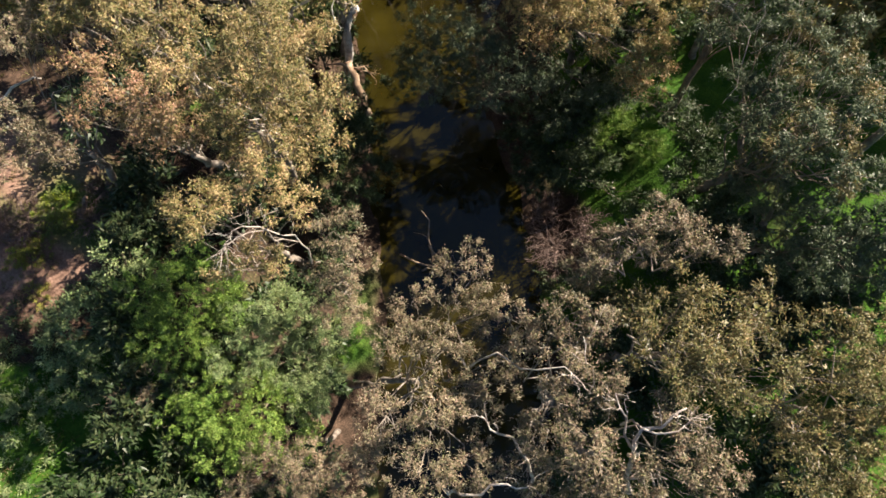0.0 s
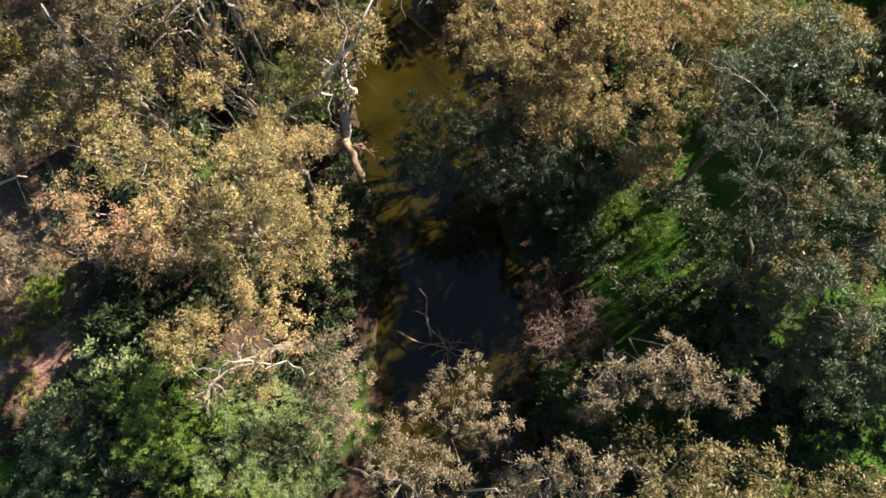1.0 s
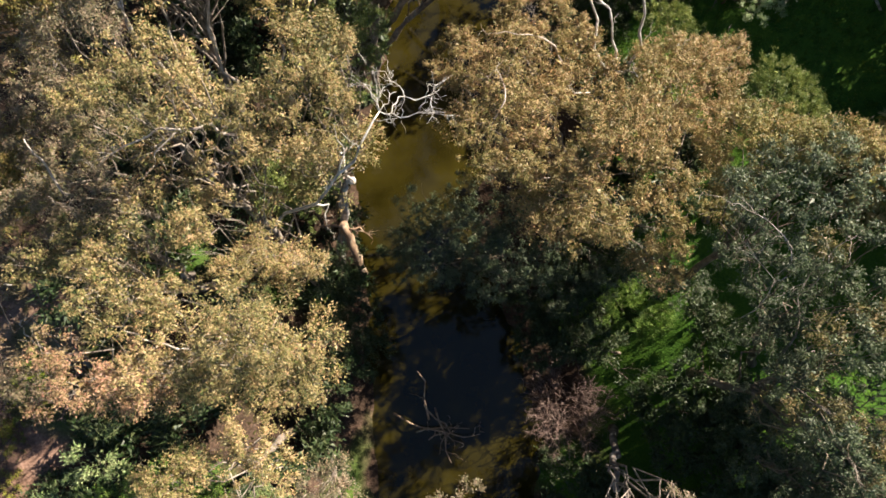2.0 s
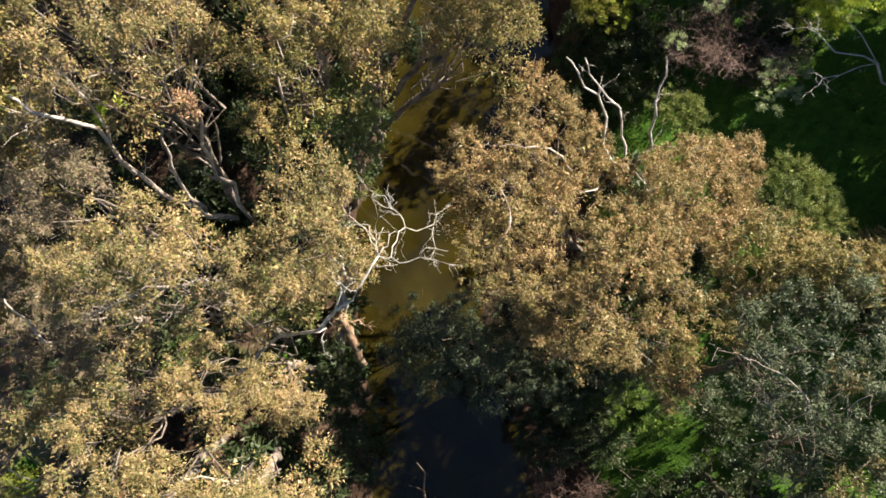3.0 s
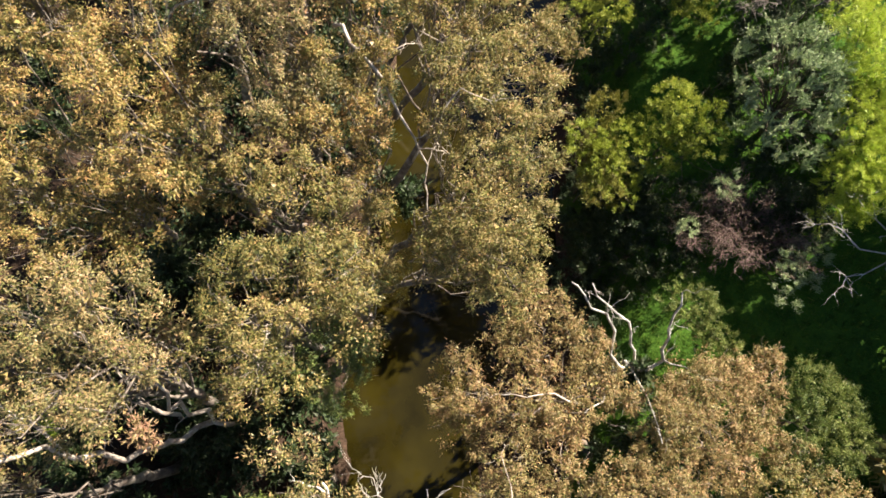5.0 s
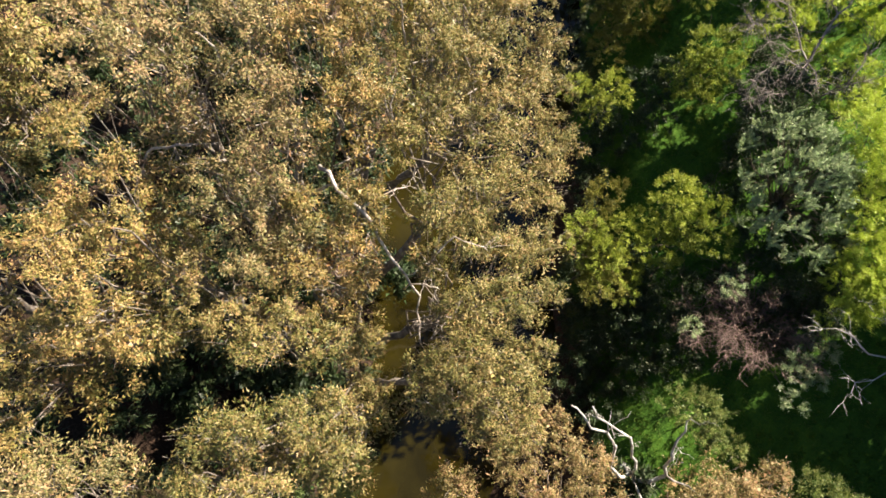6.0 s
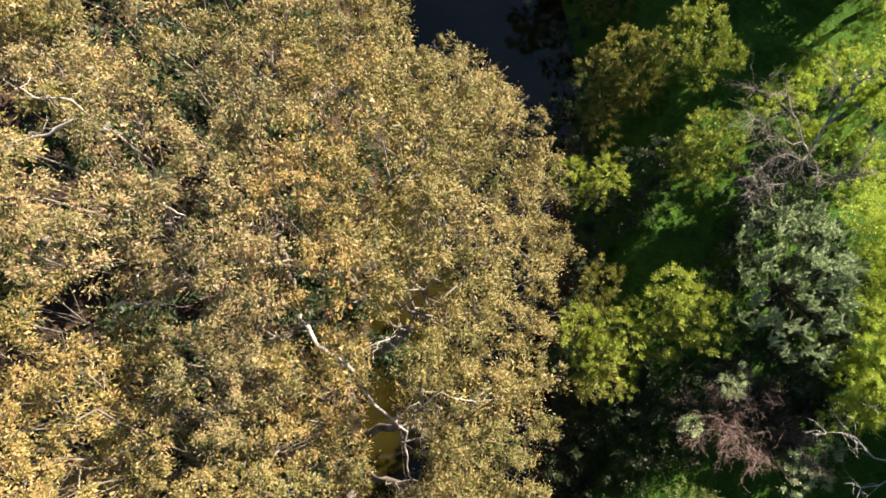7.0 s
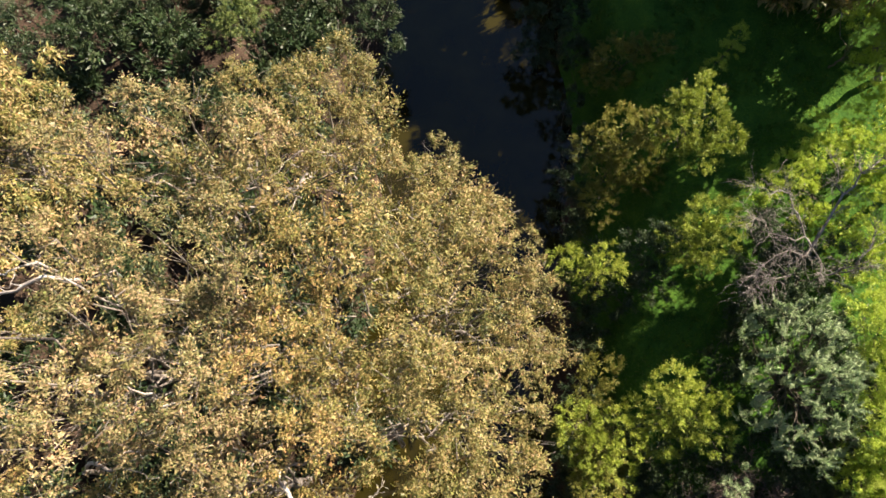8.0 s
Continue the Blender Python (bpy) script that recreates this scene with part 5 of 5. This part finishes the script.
# body of the same wattle, self-shadow put into its dark leaves
shrub("dark", "shaded body of the silver wattle, in dark leaves", (16, 37.5), [(16.2, 39.8, 9.1, 1.63), (16.1, 37.9, 7.9, 1.95), (18.3, 37.9, 8.5, 1.66), (17, 35.5, 7.7, 1.96), (15.4, 38.9, 7, 1.22), (15.2, 36.4, 7, 1.36), (17.9, 39.9, 8.7, 1.28), (15.6, 34.2, 7.3, 1.35)])
# right side of the silver wattle, its sunlight painted as lime leaves
wattle("lime", "sunlit side of the silver wattle, in lime leaves", (19, 38), [(18.0, 35.6, 10.3, 1.00), (17.6, 33.7, 9.6, 0.95), (18.6, 33.5, 9.6, 1.00), (17.1, 32.4, 8.9, 0.80), (18.1, 36.9, 10.8, 0.90), (18.1, 38.3, 11.2, 0.90), (18.0, 40.0, 11.4, 0.90), (18.2, 32.4, 9.2, 0.90), (18.2, 41.2, 10.6, 1.1), (18.5, 39.8, 11.4, 1.1), (18.7, 38.2, 11.0, 1.0), (18.7, 35.9, 10.0, 1.2), (18.4, 34.4, 10.2, 1.2), (19.6, 37.2, 10.6, 1.2), (19.2, 34.9, 9.7, 1.2), (19.9, 40.6, 10.7, 1.26), (19.5, 38.5, 10.8, 1.3), (19.6, 36.0, 10.0, 1.3), (18, 33.6, 9.2, 1.2), (18.6, 33.9, 9.8, 1.23), (19.6, 34.6, 10.3, 1.21), (18.2, 32.7, 9.4, 0.95), (19.9, 32.9, 10.1, 1.1)])
bush("dark", "dark undergrowth below the silver wattle", (12, 36.2), [(13.7, 38.9, 6.6, 1.37), (13.6, 34.3, 6.6, 1.37), (9.6, 34, 6.1, 1.4), (11.3, 33.5, 6.5, 1.65), (14.6, 41.1, 6.8, 1.1), (9, 35.4, 5.8, 1.14)])
bush("lime", "sunlit lime undergrowth beyond the dead shrub", (18.5, 48), [(19.7, 50.2, 7.8, 1.57), (20.4, 48.7, 8.3, 1.42), (16.6, 47.8, 9, 1.02), (17.7, 48.6, 9.1, 1.14), (21.9, 50.7, 8, 1.56), (20.7, 47.3, 8.4, 1.29), (17.5, 47.3, 8.1, 1.05), (19.2, 45.4, 7.8, 1.32), (20.7, 44.6, 7.8, 1.32), (18, 45.7, 7.5, 1.07), (20.9, 42.7, 7.9, 1.19), (19.5, 43.5, 7.7, 1.06), (15, 46.6, 9, 0.97)])
# its boughs beyond the view are added to shade the meadow
bush("lime", "bright green bush at the meadow edge", (20.8, 54.7), [(20.6, 55.3, 9.6, 1.24), (21.2, 53.7, 9.7, 1.11), (20.9, 52.8, 9.2, 1.01), (21.6, 56.2, 9.6, 1.24), (22.3, 54.3, 9.8, 1.23), (22.1, 52.3, 9.6, 1.24), (20, 56.2, 11.4, 1.05), (18.9, 56.5, 11.4, 1.05)])
bush("olivegreen", "low olive shrub by the far pool", (10.4, 55.9), [(11.9, 55.9, 6.1, 0.79), (10, 56, 4.1, 1.49), (10.9, 56, 5.4, 1.01), (8.9, 55.7, 3.2, 1.23)])
# lime leaves laid out as a strip of sunlight
bush("lime", "narrow sunlit strip of green growth", (15.3, 55.4), [(14.5, 54.5, 6.6, 0.61), (15.4, 55.5, 6.6, 0.61), (15.9, 56.1, 6.8, 0.61)])
bush("green", "light green leafy bush near the dead tree", (11.8, 27.6), [(11.3, 28, 7.9, 1.19), (10.8, 28.5, 7.7, 0.94), (12.2, 27.5, 7.4, 0.94), (13.1, 26.5, 7, 0.82)])
bush("silver", "pale leafy sprigs growing through dry twigs", (15.1, 30.6), [(15.7, 29.5, 7.9, 0.59), (15.7, 28.6, 7.7, 0.54), (15.9, 30.3, 8.2, 0.53), (11.1, 31.8, 8.1, 0.58), (12.7, 33.7, 8.9, 0.67), (17.7, 30.9, 7.1, 0.6), (17.2, 29.5, 7.2, 0.55)])
bush("dark", "shaded dark green creek-side bushes", (9.3, 31.1), [(10.8, 32.4, 6.1, 1.4), (9.5, 30.8, 5.6, 1.42), (11.4, 30.3, 5.7, 1.28), (7.7, 31.9, 5, 1.59), (8.9, 32.9, 6.1, 1.4), (7.8, 30.4, 3.6, 1.51), (9.2, 29.2, 4.7, 1.32)])

# ---- taller trees added round about, mostly out of view, to cast shade ----
def added_tree(palette, x, y, top, reach, seed):
    """A tree with a rounded crown of boughs whose places follow from its height and reach."""
    rng = random.Random(seed)
    boughs = []
    for i in range(13):
        w, d = 2.4 * i, reach * math.sqrt((i + 0.5) / 13)
        boughs.append((x + d * math.cos(w), y + d * math.sin(w), top - 0.9 - 0.35 * d * d / reach - rng.uniform(0, 1.2), rng.uniform(1.1, 1.6)))
    for i in range(11):
        w, d = 2.4 * i + 1, reach * rng.uniform(0.5, 1.0)
        boughs.append((x + d * math.cos(w), y + d * math.sin(w), top - rng.uniform(3.0, 8.5), rng.uniform(1.2, 1.7)))
    return gum(palette, "tall added eucalyptus at or beyond the edge of view", (x, y), boughs, (26, 0.52, 0.22, 0.3, 0.0, 0.25) if x > 0 else (60, 0.2, 0.078, 0.5, 0.0, 0.15))


for x, y, top, reach in (
    (24.0, 15.0, 19.0, 3.2), (27.0, 11.0, 21.5, 3.4),
    (21.9, 20.3, 11.0, 2.3), (27.0, 21.5, 14.0, 2.8), (29.5, 27.5, 17.0, 3.2), (33.0, 24.0, 17.0, 3.2),
    (26.0, 34.0, 15.5, 2.8), (29.5, 30.0, 16.0, 2.8), (18.6, 61.0, 12.5, 2.3), (20.0, 59.0, 11.5, 1.9), (22.2, 63.0, 12.5, 2.2),
    (15.5, 63.2, 13.5, 2.8), (12.0, 69.0, 15.0, 3.2), (7.5, 74.0, 15.5, 3.4), (11.5, 72.5, 15.0, 3.2), (16.0, 68.0, 15.0, 3.2),
    (-17.5, 24.0, 21.0, 3.2), (-17.8, 31.5, 22.5, 3.2), (-17.5, 39.0, 22.5, 3.4), (-17.0, 46.0, 20.0, 3.2), (-18.5, 17.5, 18.5, 2.8),
):
    added_tree("olive", x, y, top, reach, int(x * 31 + y * 7))

# further unseen crowns, placed where they keep sun off the ground
for base, boughs in (
    ((25.2, 40.8), [(25, 39, 13, 1.7), (23.6, 42, 12, 1.6), (25, 42, 11, 1.7), (26, 40.6, 12.4, 1.7), (24.4, 36.4, 9.6, 1.6), (24.2, 42.4, 9.4, 1.5)]),
    ((23.0, 53.8), [(21.7, 53.6, 14.4, 1.4), (23.4, 55.6, 10.6, 1.5), (22.9, 54.4, 10.2, 1.3)]),
    ((23.2, 47.9), [(22.8, 47.8, 13.6, 1.4), (24.0, 48.4, 13.0, 1.4)]),
    ((23.2, 55.6), [(21.9, 55.4, 14.6, 1.4), (23.2, 55.8, 13.4, 1.4)]),
    ((23.0, 49.4), [(22.3, 49.2, 15.2, 1.5), (23.6, 50.0, 14.0, 1.5), (21.8, 48.2, 14.4, 1.1)]),
    ((23.6, 58.2), [(22.8, 57.5, 14.9, 1.4), (24.2, 58.6, 13.8, 1.5), (24.4, 57.2, 12.4, 1.4)]),
    ((28.2, 61.2), [(28, 61, 13, 1.7), (26.8, 60.2, 12.0, 1.6), (29.2, 60.6, 11.6, 1.6)]),
    ((21.5, 58.4), [(18, 58, 12, 1.6), (22, 57, 13, 1.6), (24, 58, 10, 1.6), (20.2, 58.2, 11.5, 1.6)]),
    ((22.0, 12.4), [(19.5, 11, 18.5, 1.7), (20.5, 13.5, 19, 1.7), (20, 8.8, 18.5, 1.6), (21.5, 15.5, 19.5, 1.7), (19.8, 15.8, 17.2, 1.4)]),
    ((24.6, 26.0), [(24, 25, 14, 1.6), (25.4, 26.2, 13.2, 1.6), (24.4, 27.2, 12.6, 1.5)]),
):
    gum("olive", "tall added eucalyptus at or beyond the edge of view", base, boughs, (26, 0.52, 0.22, 0.3, 0.0, 0.25))

# ---- undergrowth added below the tall canopy, its dark leaves standing for shade ----
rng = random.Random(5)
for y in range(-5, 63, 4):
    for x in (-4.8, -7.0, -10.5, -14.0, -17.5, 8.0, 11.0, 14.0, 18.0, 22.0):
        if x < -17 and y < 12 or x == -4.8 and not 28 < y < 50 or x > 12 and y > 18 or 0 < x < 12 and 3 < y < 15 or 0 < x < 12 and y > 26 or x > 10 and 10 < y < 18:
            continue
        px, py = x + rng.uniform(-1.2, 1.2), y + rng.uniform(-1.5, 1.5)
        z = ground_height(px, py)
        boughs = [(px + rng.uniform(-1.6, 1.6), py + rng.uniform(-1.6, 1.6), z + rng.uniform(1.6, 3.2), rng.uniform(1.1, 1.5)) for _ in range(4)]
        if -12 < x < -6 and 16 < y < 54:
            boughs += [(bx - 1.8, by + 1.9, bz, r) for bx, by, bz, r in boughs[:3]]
        woody("shrub", "dark", "added understorey shrub, shade put into its dark leaves", "shrub", (px, py), boughs, SHRUB_BARK, 0.06, 0.3, (26, 0.36, 0.14, 0.0, 0.15, 0.22), twigs=1)

# ---- dead wood and leafless bushes ----
dead_tree("bleached dead tree leaning out over the creek", [
    ([(-11.6, 13.3, 4.6), (-9.2, 14.6, 8.5), (-7.1, 15.8, 11.5), (-5.0, 16.2, 13.6), (-3.9, 16.8, 15.4), (-3.0, 17.3, 16.8), (-2.6, 17.9, 17.2), (-2.3, 18.4, 17.3)], 0.101, 0.028, 5),
    ([(-2.3, 18.4, 17.3), (-2.4, 18.9, 17.2), (-2.7, 19.5, 17.0), (-3.2, 19.7, 16.8)], 0.023, 0.010, 9),
    ([(-2.3, 18.4, 17.3), (-1.9, 18.4, 17.2), (-1.6, 18.2, 17.3)], 0.023, 0.016, 3),
    ([(-1.9, 18.4, 17.2), (-1.8, 19.1, 16.5), (-1.6, 19.8, 15.6), (-1.8, 20.3, 15.4), (-2.2, 20.6, 15.2), (-2.4, 21.1, 15.0), (-2.9, 21.0, 15.0)], 0.023, 0.010, 12),
    ([(-1.6, 19.8, 15.6), (-1.2, 19.7, 15.5), (-0.6, 20.0, 15.4), (-0.5, 20.4, 15.3), (0.0, 20.8, 15.2)], 0.019, 0.008, 9),
    ([(-0.6, 19.9, 15.4), (-0.6, 19.4, 15.6), (-0.1, 18.8, 16.5)], 0.017, 0.008, 4),
    ([(-1.6, 18.2, 17.3), (-1.0, 18.4, 17.3), (-0.5, 18.3, 17.5), (0.2, 18.1, 17.8)], 0.019, 0.008, 8),
    ([(-3.9, 16.8, 15.4), (-3.6, 17.4, 16.0), (-3.8, 17.7, 16.4)], 0.039, 0.016, 3),
    ([(-5.0, 16.2, 13.6), (-4.6, 16.4, 13.0), (-4.7, 15.5, 12.4)], 0.047, 0.016, 2),
    ([(-7.1, 15.8, 11.5), (-7.3, 16.2, 12.6), (-6.8, 16.6, 13.4)], 0.055, 0.024, 2),
])
dead_tree("grey dead tree with forked bare limbs", [
    ([(8.6, 25.1, 4.8), (8.4, 25.3, 6.4), (8.3, 25.3, 7.6)], 0.17, 0.13, 0),
    ([(8.3, 25.3, 7.6), (7.7, 25.2, 8.3), (7.0, 26.6, 10.2), (6.4, 27.2, 11.2), (5.3, 27.8, 12.1), (4.7, 28.2, 12.6)], 0.09, 0.03, 3),
    ([(8.3, 25.3, 7.6), (8.3, 25.9, 8.6), (7.8, 26.6, 9.8), (6.9, 27.3, 10.8), (5.8, 27.8, 12.0), (5.5, 28.2, 12.6)], 0.08, 0.025, 4),
    ([(8.3, 25.3, 7.6), (8.8, 25.1, 8.6), (9.2, 25.5, 9.6), (8.9, 26.3, 11.2), (8.7, 27.1, 12.4), (8.6, 27.8, 13.6)], 0.13, 0.03, 5),
    ([(9.2, 25.5, 9.6), (9.8, 25.2, 10.4), (10.2, 24.7, 11.2)], 0.05, 0.02, 4),
    ([(8.3, 25.3, 7.6), (8.3, 24.2, 9.6), (8.1, 23.2, 11.5), (7.9, 22.3, 12.8)], 0.06, 0.02, 2),
    ([(8.4, 25.3, 6.4), (6.9, 23.7, 8.5), (5.7, 23.2, 10.0)], 0.05, 0.02, 3),
])
fallen_log("weathered brown log with torn roots by the water", [
    ([(-5.3, 17.7, 5.2), (-4.9, 17.0, 4.8), (-4.5, 16.1, 4.2), (-4.2, 15.3, 3.6)], 0.26, 0.2, 0),
    ([(-5.2, 17.5, 5.1), (-5.8, 17.5, 5.4), (-6.4, 17.4, 5.4)], 0.09, 0.03, 3),
    ([(-5.1, 17.4, 5.0), (-4.4, 17.5, 5.1), (-3.8, 17.2, 4.7)], 0.07, 0.02, 4),
    ([(-5.0, 17.4, 5.0), (-4.2, 17.3, 4.9), (-3.8, 17.1, 4.3)], 0.05, 0.02, 4),
    ([(-5.3, 17.7, 5.2), (-5.5, 16.4, 4.2), (-5.5, 15.6, 3.4)], 0.09, 0.05, 2),
])
dead_tree("dark broken trunk with a pale snapped limb", [
    ([(-5.7, 15.9, 2.5), (-5.2, 18.2, 5.2), (-4.9, 18.9, 7.5), (-4.4, 19.0, 8.2)], 0.3, 0.18, 0),
    ([(-4.4, 19.0, 8.2), (-4.8, 19.5, 8.8), (-5.0, 20.1, 9.4)], 0.09, 0.06, 0),
    ([(-4.8, 19.5, 8.8), (-5.5, 19.9, 9.2), (-6.1, 20.1, 9.4)], 0.06, 0.03, 2),
])
snag("sunken branch pile standing in the dark pool", [
    ([(-0.6, 7.7, 0.2), (-0.9, 8.8, 0.9), (-1.3, 10.3, 1.6)], 0.07, 0.03, 1),
    ([(-0.9, 8.5, 0.5), (-0.2, 7.7, 0.3), (0.6, 7.0, 0.5)], 0.05, 0.03, 2),
    ([(-2.6, 8.0, 0.3), (-1.1, 7.3, 0.6), (0.6, 7.0, 0.9), (1.8, 6.9, 1.0)], 0.06, 0.02, 6),
    ([(-1.3, 7.0, 0.3), (-0.0, 7.3, 0.8), (1.6, 7.3, 1.2)], 0.05, 0.02, 5),
    ([(-0.6, 6.6, 0.2), (0.3, 7.0, 0.7), (1.3, 6.5, 0.9)], 0.05, 0.02, 5),
    ([(-0.4, 8.6, -0.2), (0.3, 7.0, 0.8), (0.7, 5.4, 0.4)], 0.06, 0.03, 3),
])
dead_tree("bleached dead tree with bare limbs over the meadow", [
    ([(23.8, 29.5, 5.9), (22.4, 29.9, 7.5), (20.4, 30.3, 9.2)], 0.074, 0.063, 0),
    ([(20.4, 30.3, 9.2), (18.3, 30.7, 9.4), (17.5, 31.5, 9.6), (16.2, 31.7, 9.7)], 0.050, 0.014, 10),
    ([(20.4, 30.3, 9.2), (18.5, 29.6, 9.2), (17.4, 29.0, 9.3)], 0.037, 0.014, 8),
    ([(20.4, 30.3, 9.2), (18.9, 32.0, 9.8), (18.0, 32.7, 10.2)], 0.037, 0.014, 8),
])
tree_stump("short pale stump on sunlit bare earth", [
    ([(-19.0, 8.5, 4.8), (-18.2, 8.9, 6.0), (-17.6, 9.4, 7.0)], 0.14, 0.1, 0),
])
twig_bush("bare reddish-brown twig bush over the pool", (6.7, 8.5), 1.4, 2.7, 1.9, 1300)
twig_bush("dry red-brown twiggy bush on the bank", (14.5, 31.8), 5.4, 2.7, 3.4, 1700)
twig_bush("small dry red-brown bush", (12.2, 32.2), 5.2, 1.6, 3.0, 700)
dead_tree("dead grey shrub with bare tangled branches", [
    ([(16.9, 41.9, 5.6), (16.7, 42.2, 7.5), (16.3, 42.8, 9.0), (15.9, 43.5, 11.0), (17.2, 45.7, 11.5), (18.1, 46.7, 11.5), (19.3, 47.5, 11.3)], 0.115, 0.024, 50),
    ([(16.7, 42.2, 7.5), (16.9, 42.4, 9.0), (17.4, 42.6, 10.0), (17.9, 42.8, 10.6), (18.4, 43.5, 11.0), (18.6, 44.3, 11.2)], 0.072, 0.018, 34),
    ([(17.4, 42.6, 10.0), (18.1, 42.7, 10.8), (18.9, 42.8, 11.2)], 0.043, 0.015, 24),
    ([(15.9, 43.5, 11.0), (15.3, 43.8, 11.6), (14.8, 44.5, 12.2), (14.3, 45.3, 12.6), (13.5, 45.3, 12.8), (12.7, 45.4, 13.0)], 0.050, 0.012, 46),
    ([(15.3, 43.8, 11.6), (14.2, 43.6, 12.2), (13.0, 44.1, 12.8), (12.4, 44.2, 13.0)], 0.029, 0.011, 50),
    ([(15.9, 43.5, 11.0), (15.2, 43.0, 11.5), (13.9, 42.9, 12.0), (12.9, 42.0, 12.0)], 0.032, 0.011, 54),
    ([(17.2, 45.7, 11.5), (16.8, 46.4, 12.0), (16.4, 47.0, 12.3)], 0.029, 0.011, 26),
    ([(15.9, 43.5, 11.0), (16.0, 42.5, 11.4), (15.9, 42.1, 11.5)], 0.036, 0.012, 26),
    ([(16.3, 42.8, 9.0), (14.5, 42.2, 10.5), (13.2, 41.6, 11.2)], 0.036, 0.011, 46),
], "dead_shrub", "dead shrub", GREY_TWIG)
twig_bush("dry reddish twigs on bare soil", (-20.9, 8.3), 4.8, 1.6, 1.1, 520)
twig_bush("dry reddish bracken on sunlit soil", (-22.1, 8.2), 5.0, 1.0, 0.9, 260)
twig_bush("dry rusty scrub beside a pale stump", (-17.7, 8.5), 5.0, 1.1, 0.9, 260)
twig_bush("dry reddish scrub at the bank top", (-17.4, 10.3), 5.0, 1.0, 0.9, 260)

# ---- grass on the meadow bank and the open soil ----
def grass(name, label, x0, x1, y0, y1, count, tall, seed, colours):
    """Tufts of short blades scattered over the ground, thinning out in patches."""
    g = np.random.default_rng(seed)
    xy = np.stack([g.uniform(x0, x1, count), g.uniform(y0, y1, count)], 1)
    keep = [i for i, (x, y) in enumerate(xy) if abs(x - creek(y)[0]) > creek(y)[1] + 0.8 and noise.noise(Vector((x * 0.35, y * 0.35, 9.3))) > -0.35]
    root = np.array([(xy[i][0], xy[i][1], ground_height(*xy[i]) - 0.02) for i in keep])
    per = 7
    root = np.repeat(root, per, 0) + g.normal(size=(len(root) * per, 3)) * np.array((0.09, 0.09, 0.0))
    n = len(root)
    lean = g.normal(size=(n, 3)) * np.array((0.5, 0.5, 0.0)) + np.array((0, 0, 1.0))
    tip = root + lean * tall * g.uniform(0.5, 1.4, (n, 1))
    side = np.cross(lean, g.normal(size=(n, 3)))
    side *= 0.02 / np.linalg.norm(side, axis=1, keepdims=True)
    co = np.stack([root - side, root + side, tip], 1)
    me = triangles(name, co, leaf_material(name + "_blades", colours, 0.6, 0.3))
    tagged(new(name, me), label, "grass", kind="stuff")


GRASS = [(0.03, 0.075, 0.013), (0.06, 0.12, 0.016), (0.10, 0.165, 0.022), (0.17, 0.22, 0.035)]
grass("meadow_grass", "short green grass on the creek meadow", 8.0, 25.0, 18.0, 64.0, 14000, 0.16, 31, GRASS)
grass("hollow_grass", "dark green grass in a shaded hollow", -26.0, -12.0, -10.0, 0.5, 2200, 0.18, 33, GRASS)
grass("bank_grass", "patchy green and straw grass on bare soil", -25.0, -13.0, -6.0, 18.0, 1500, 0.2, 32, [(0.05, 0.07, 0.02), (0.13, 0.13, 0.04), (0.22, 0.18, 0.08), (0.32, 0.24, 0.13)])
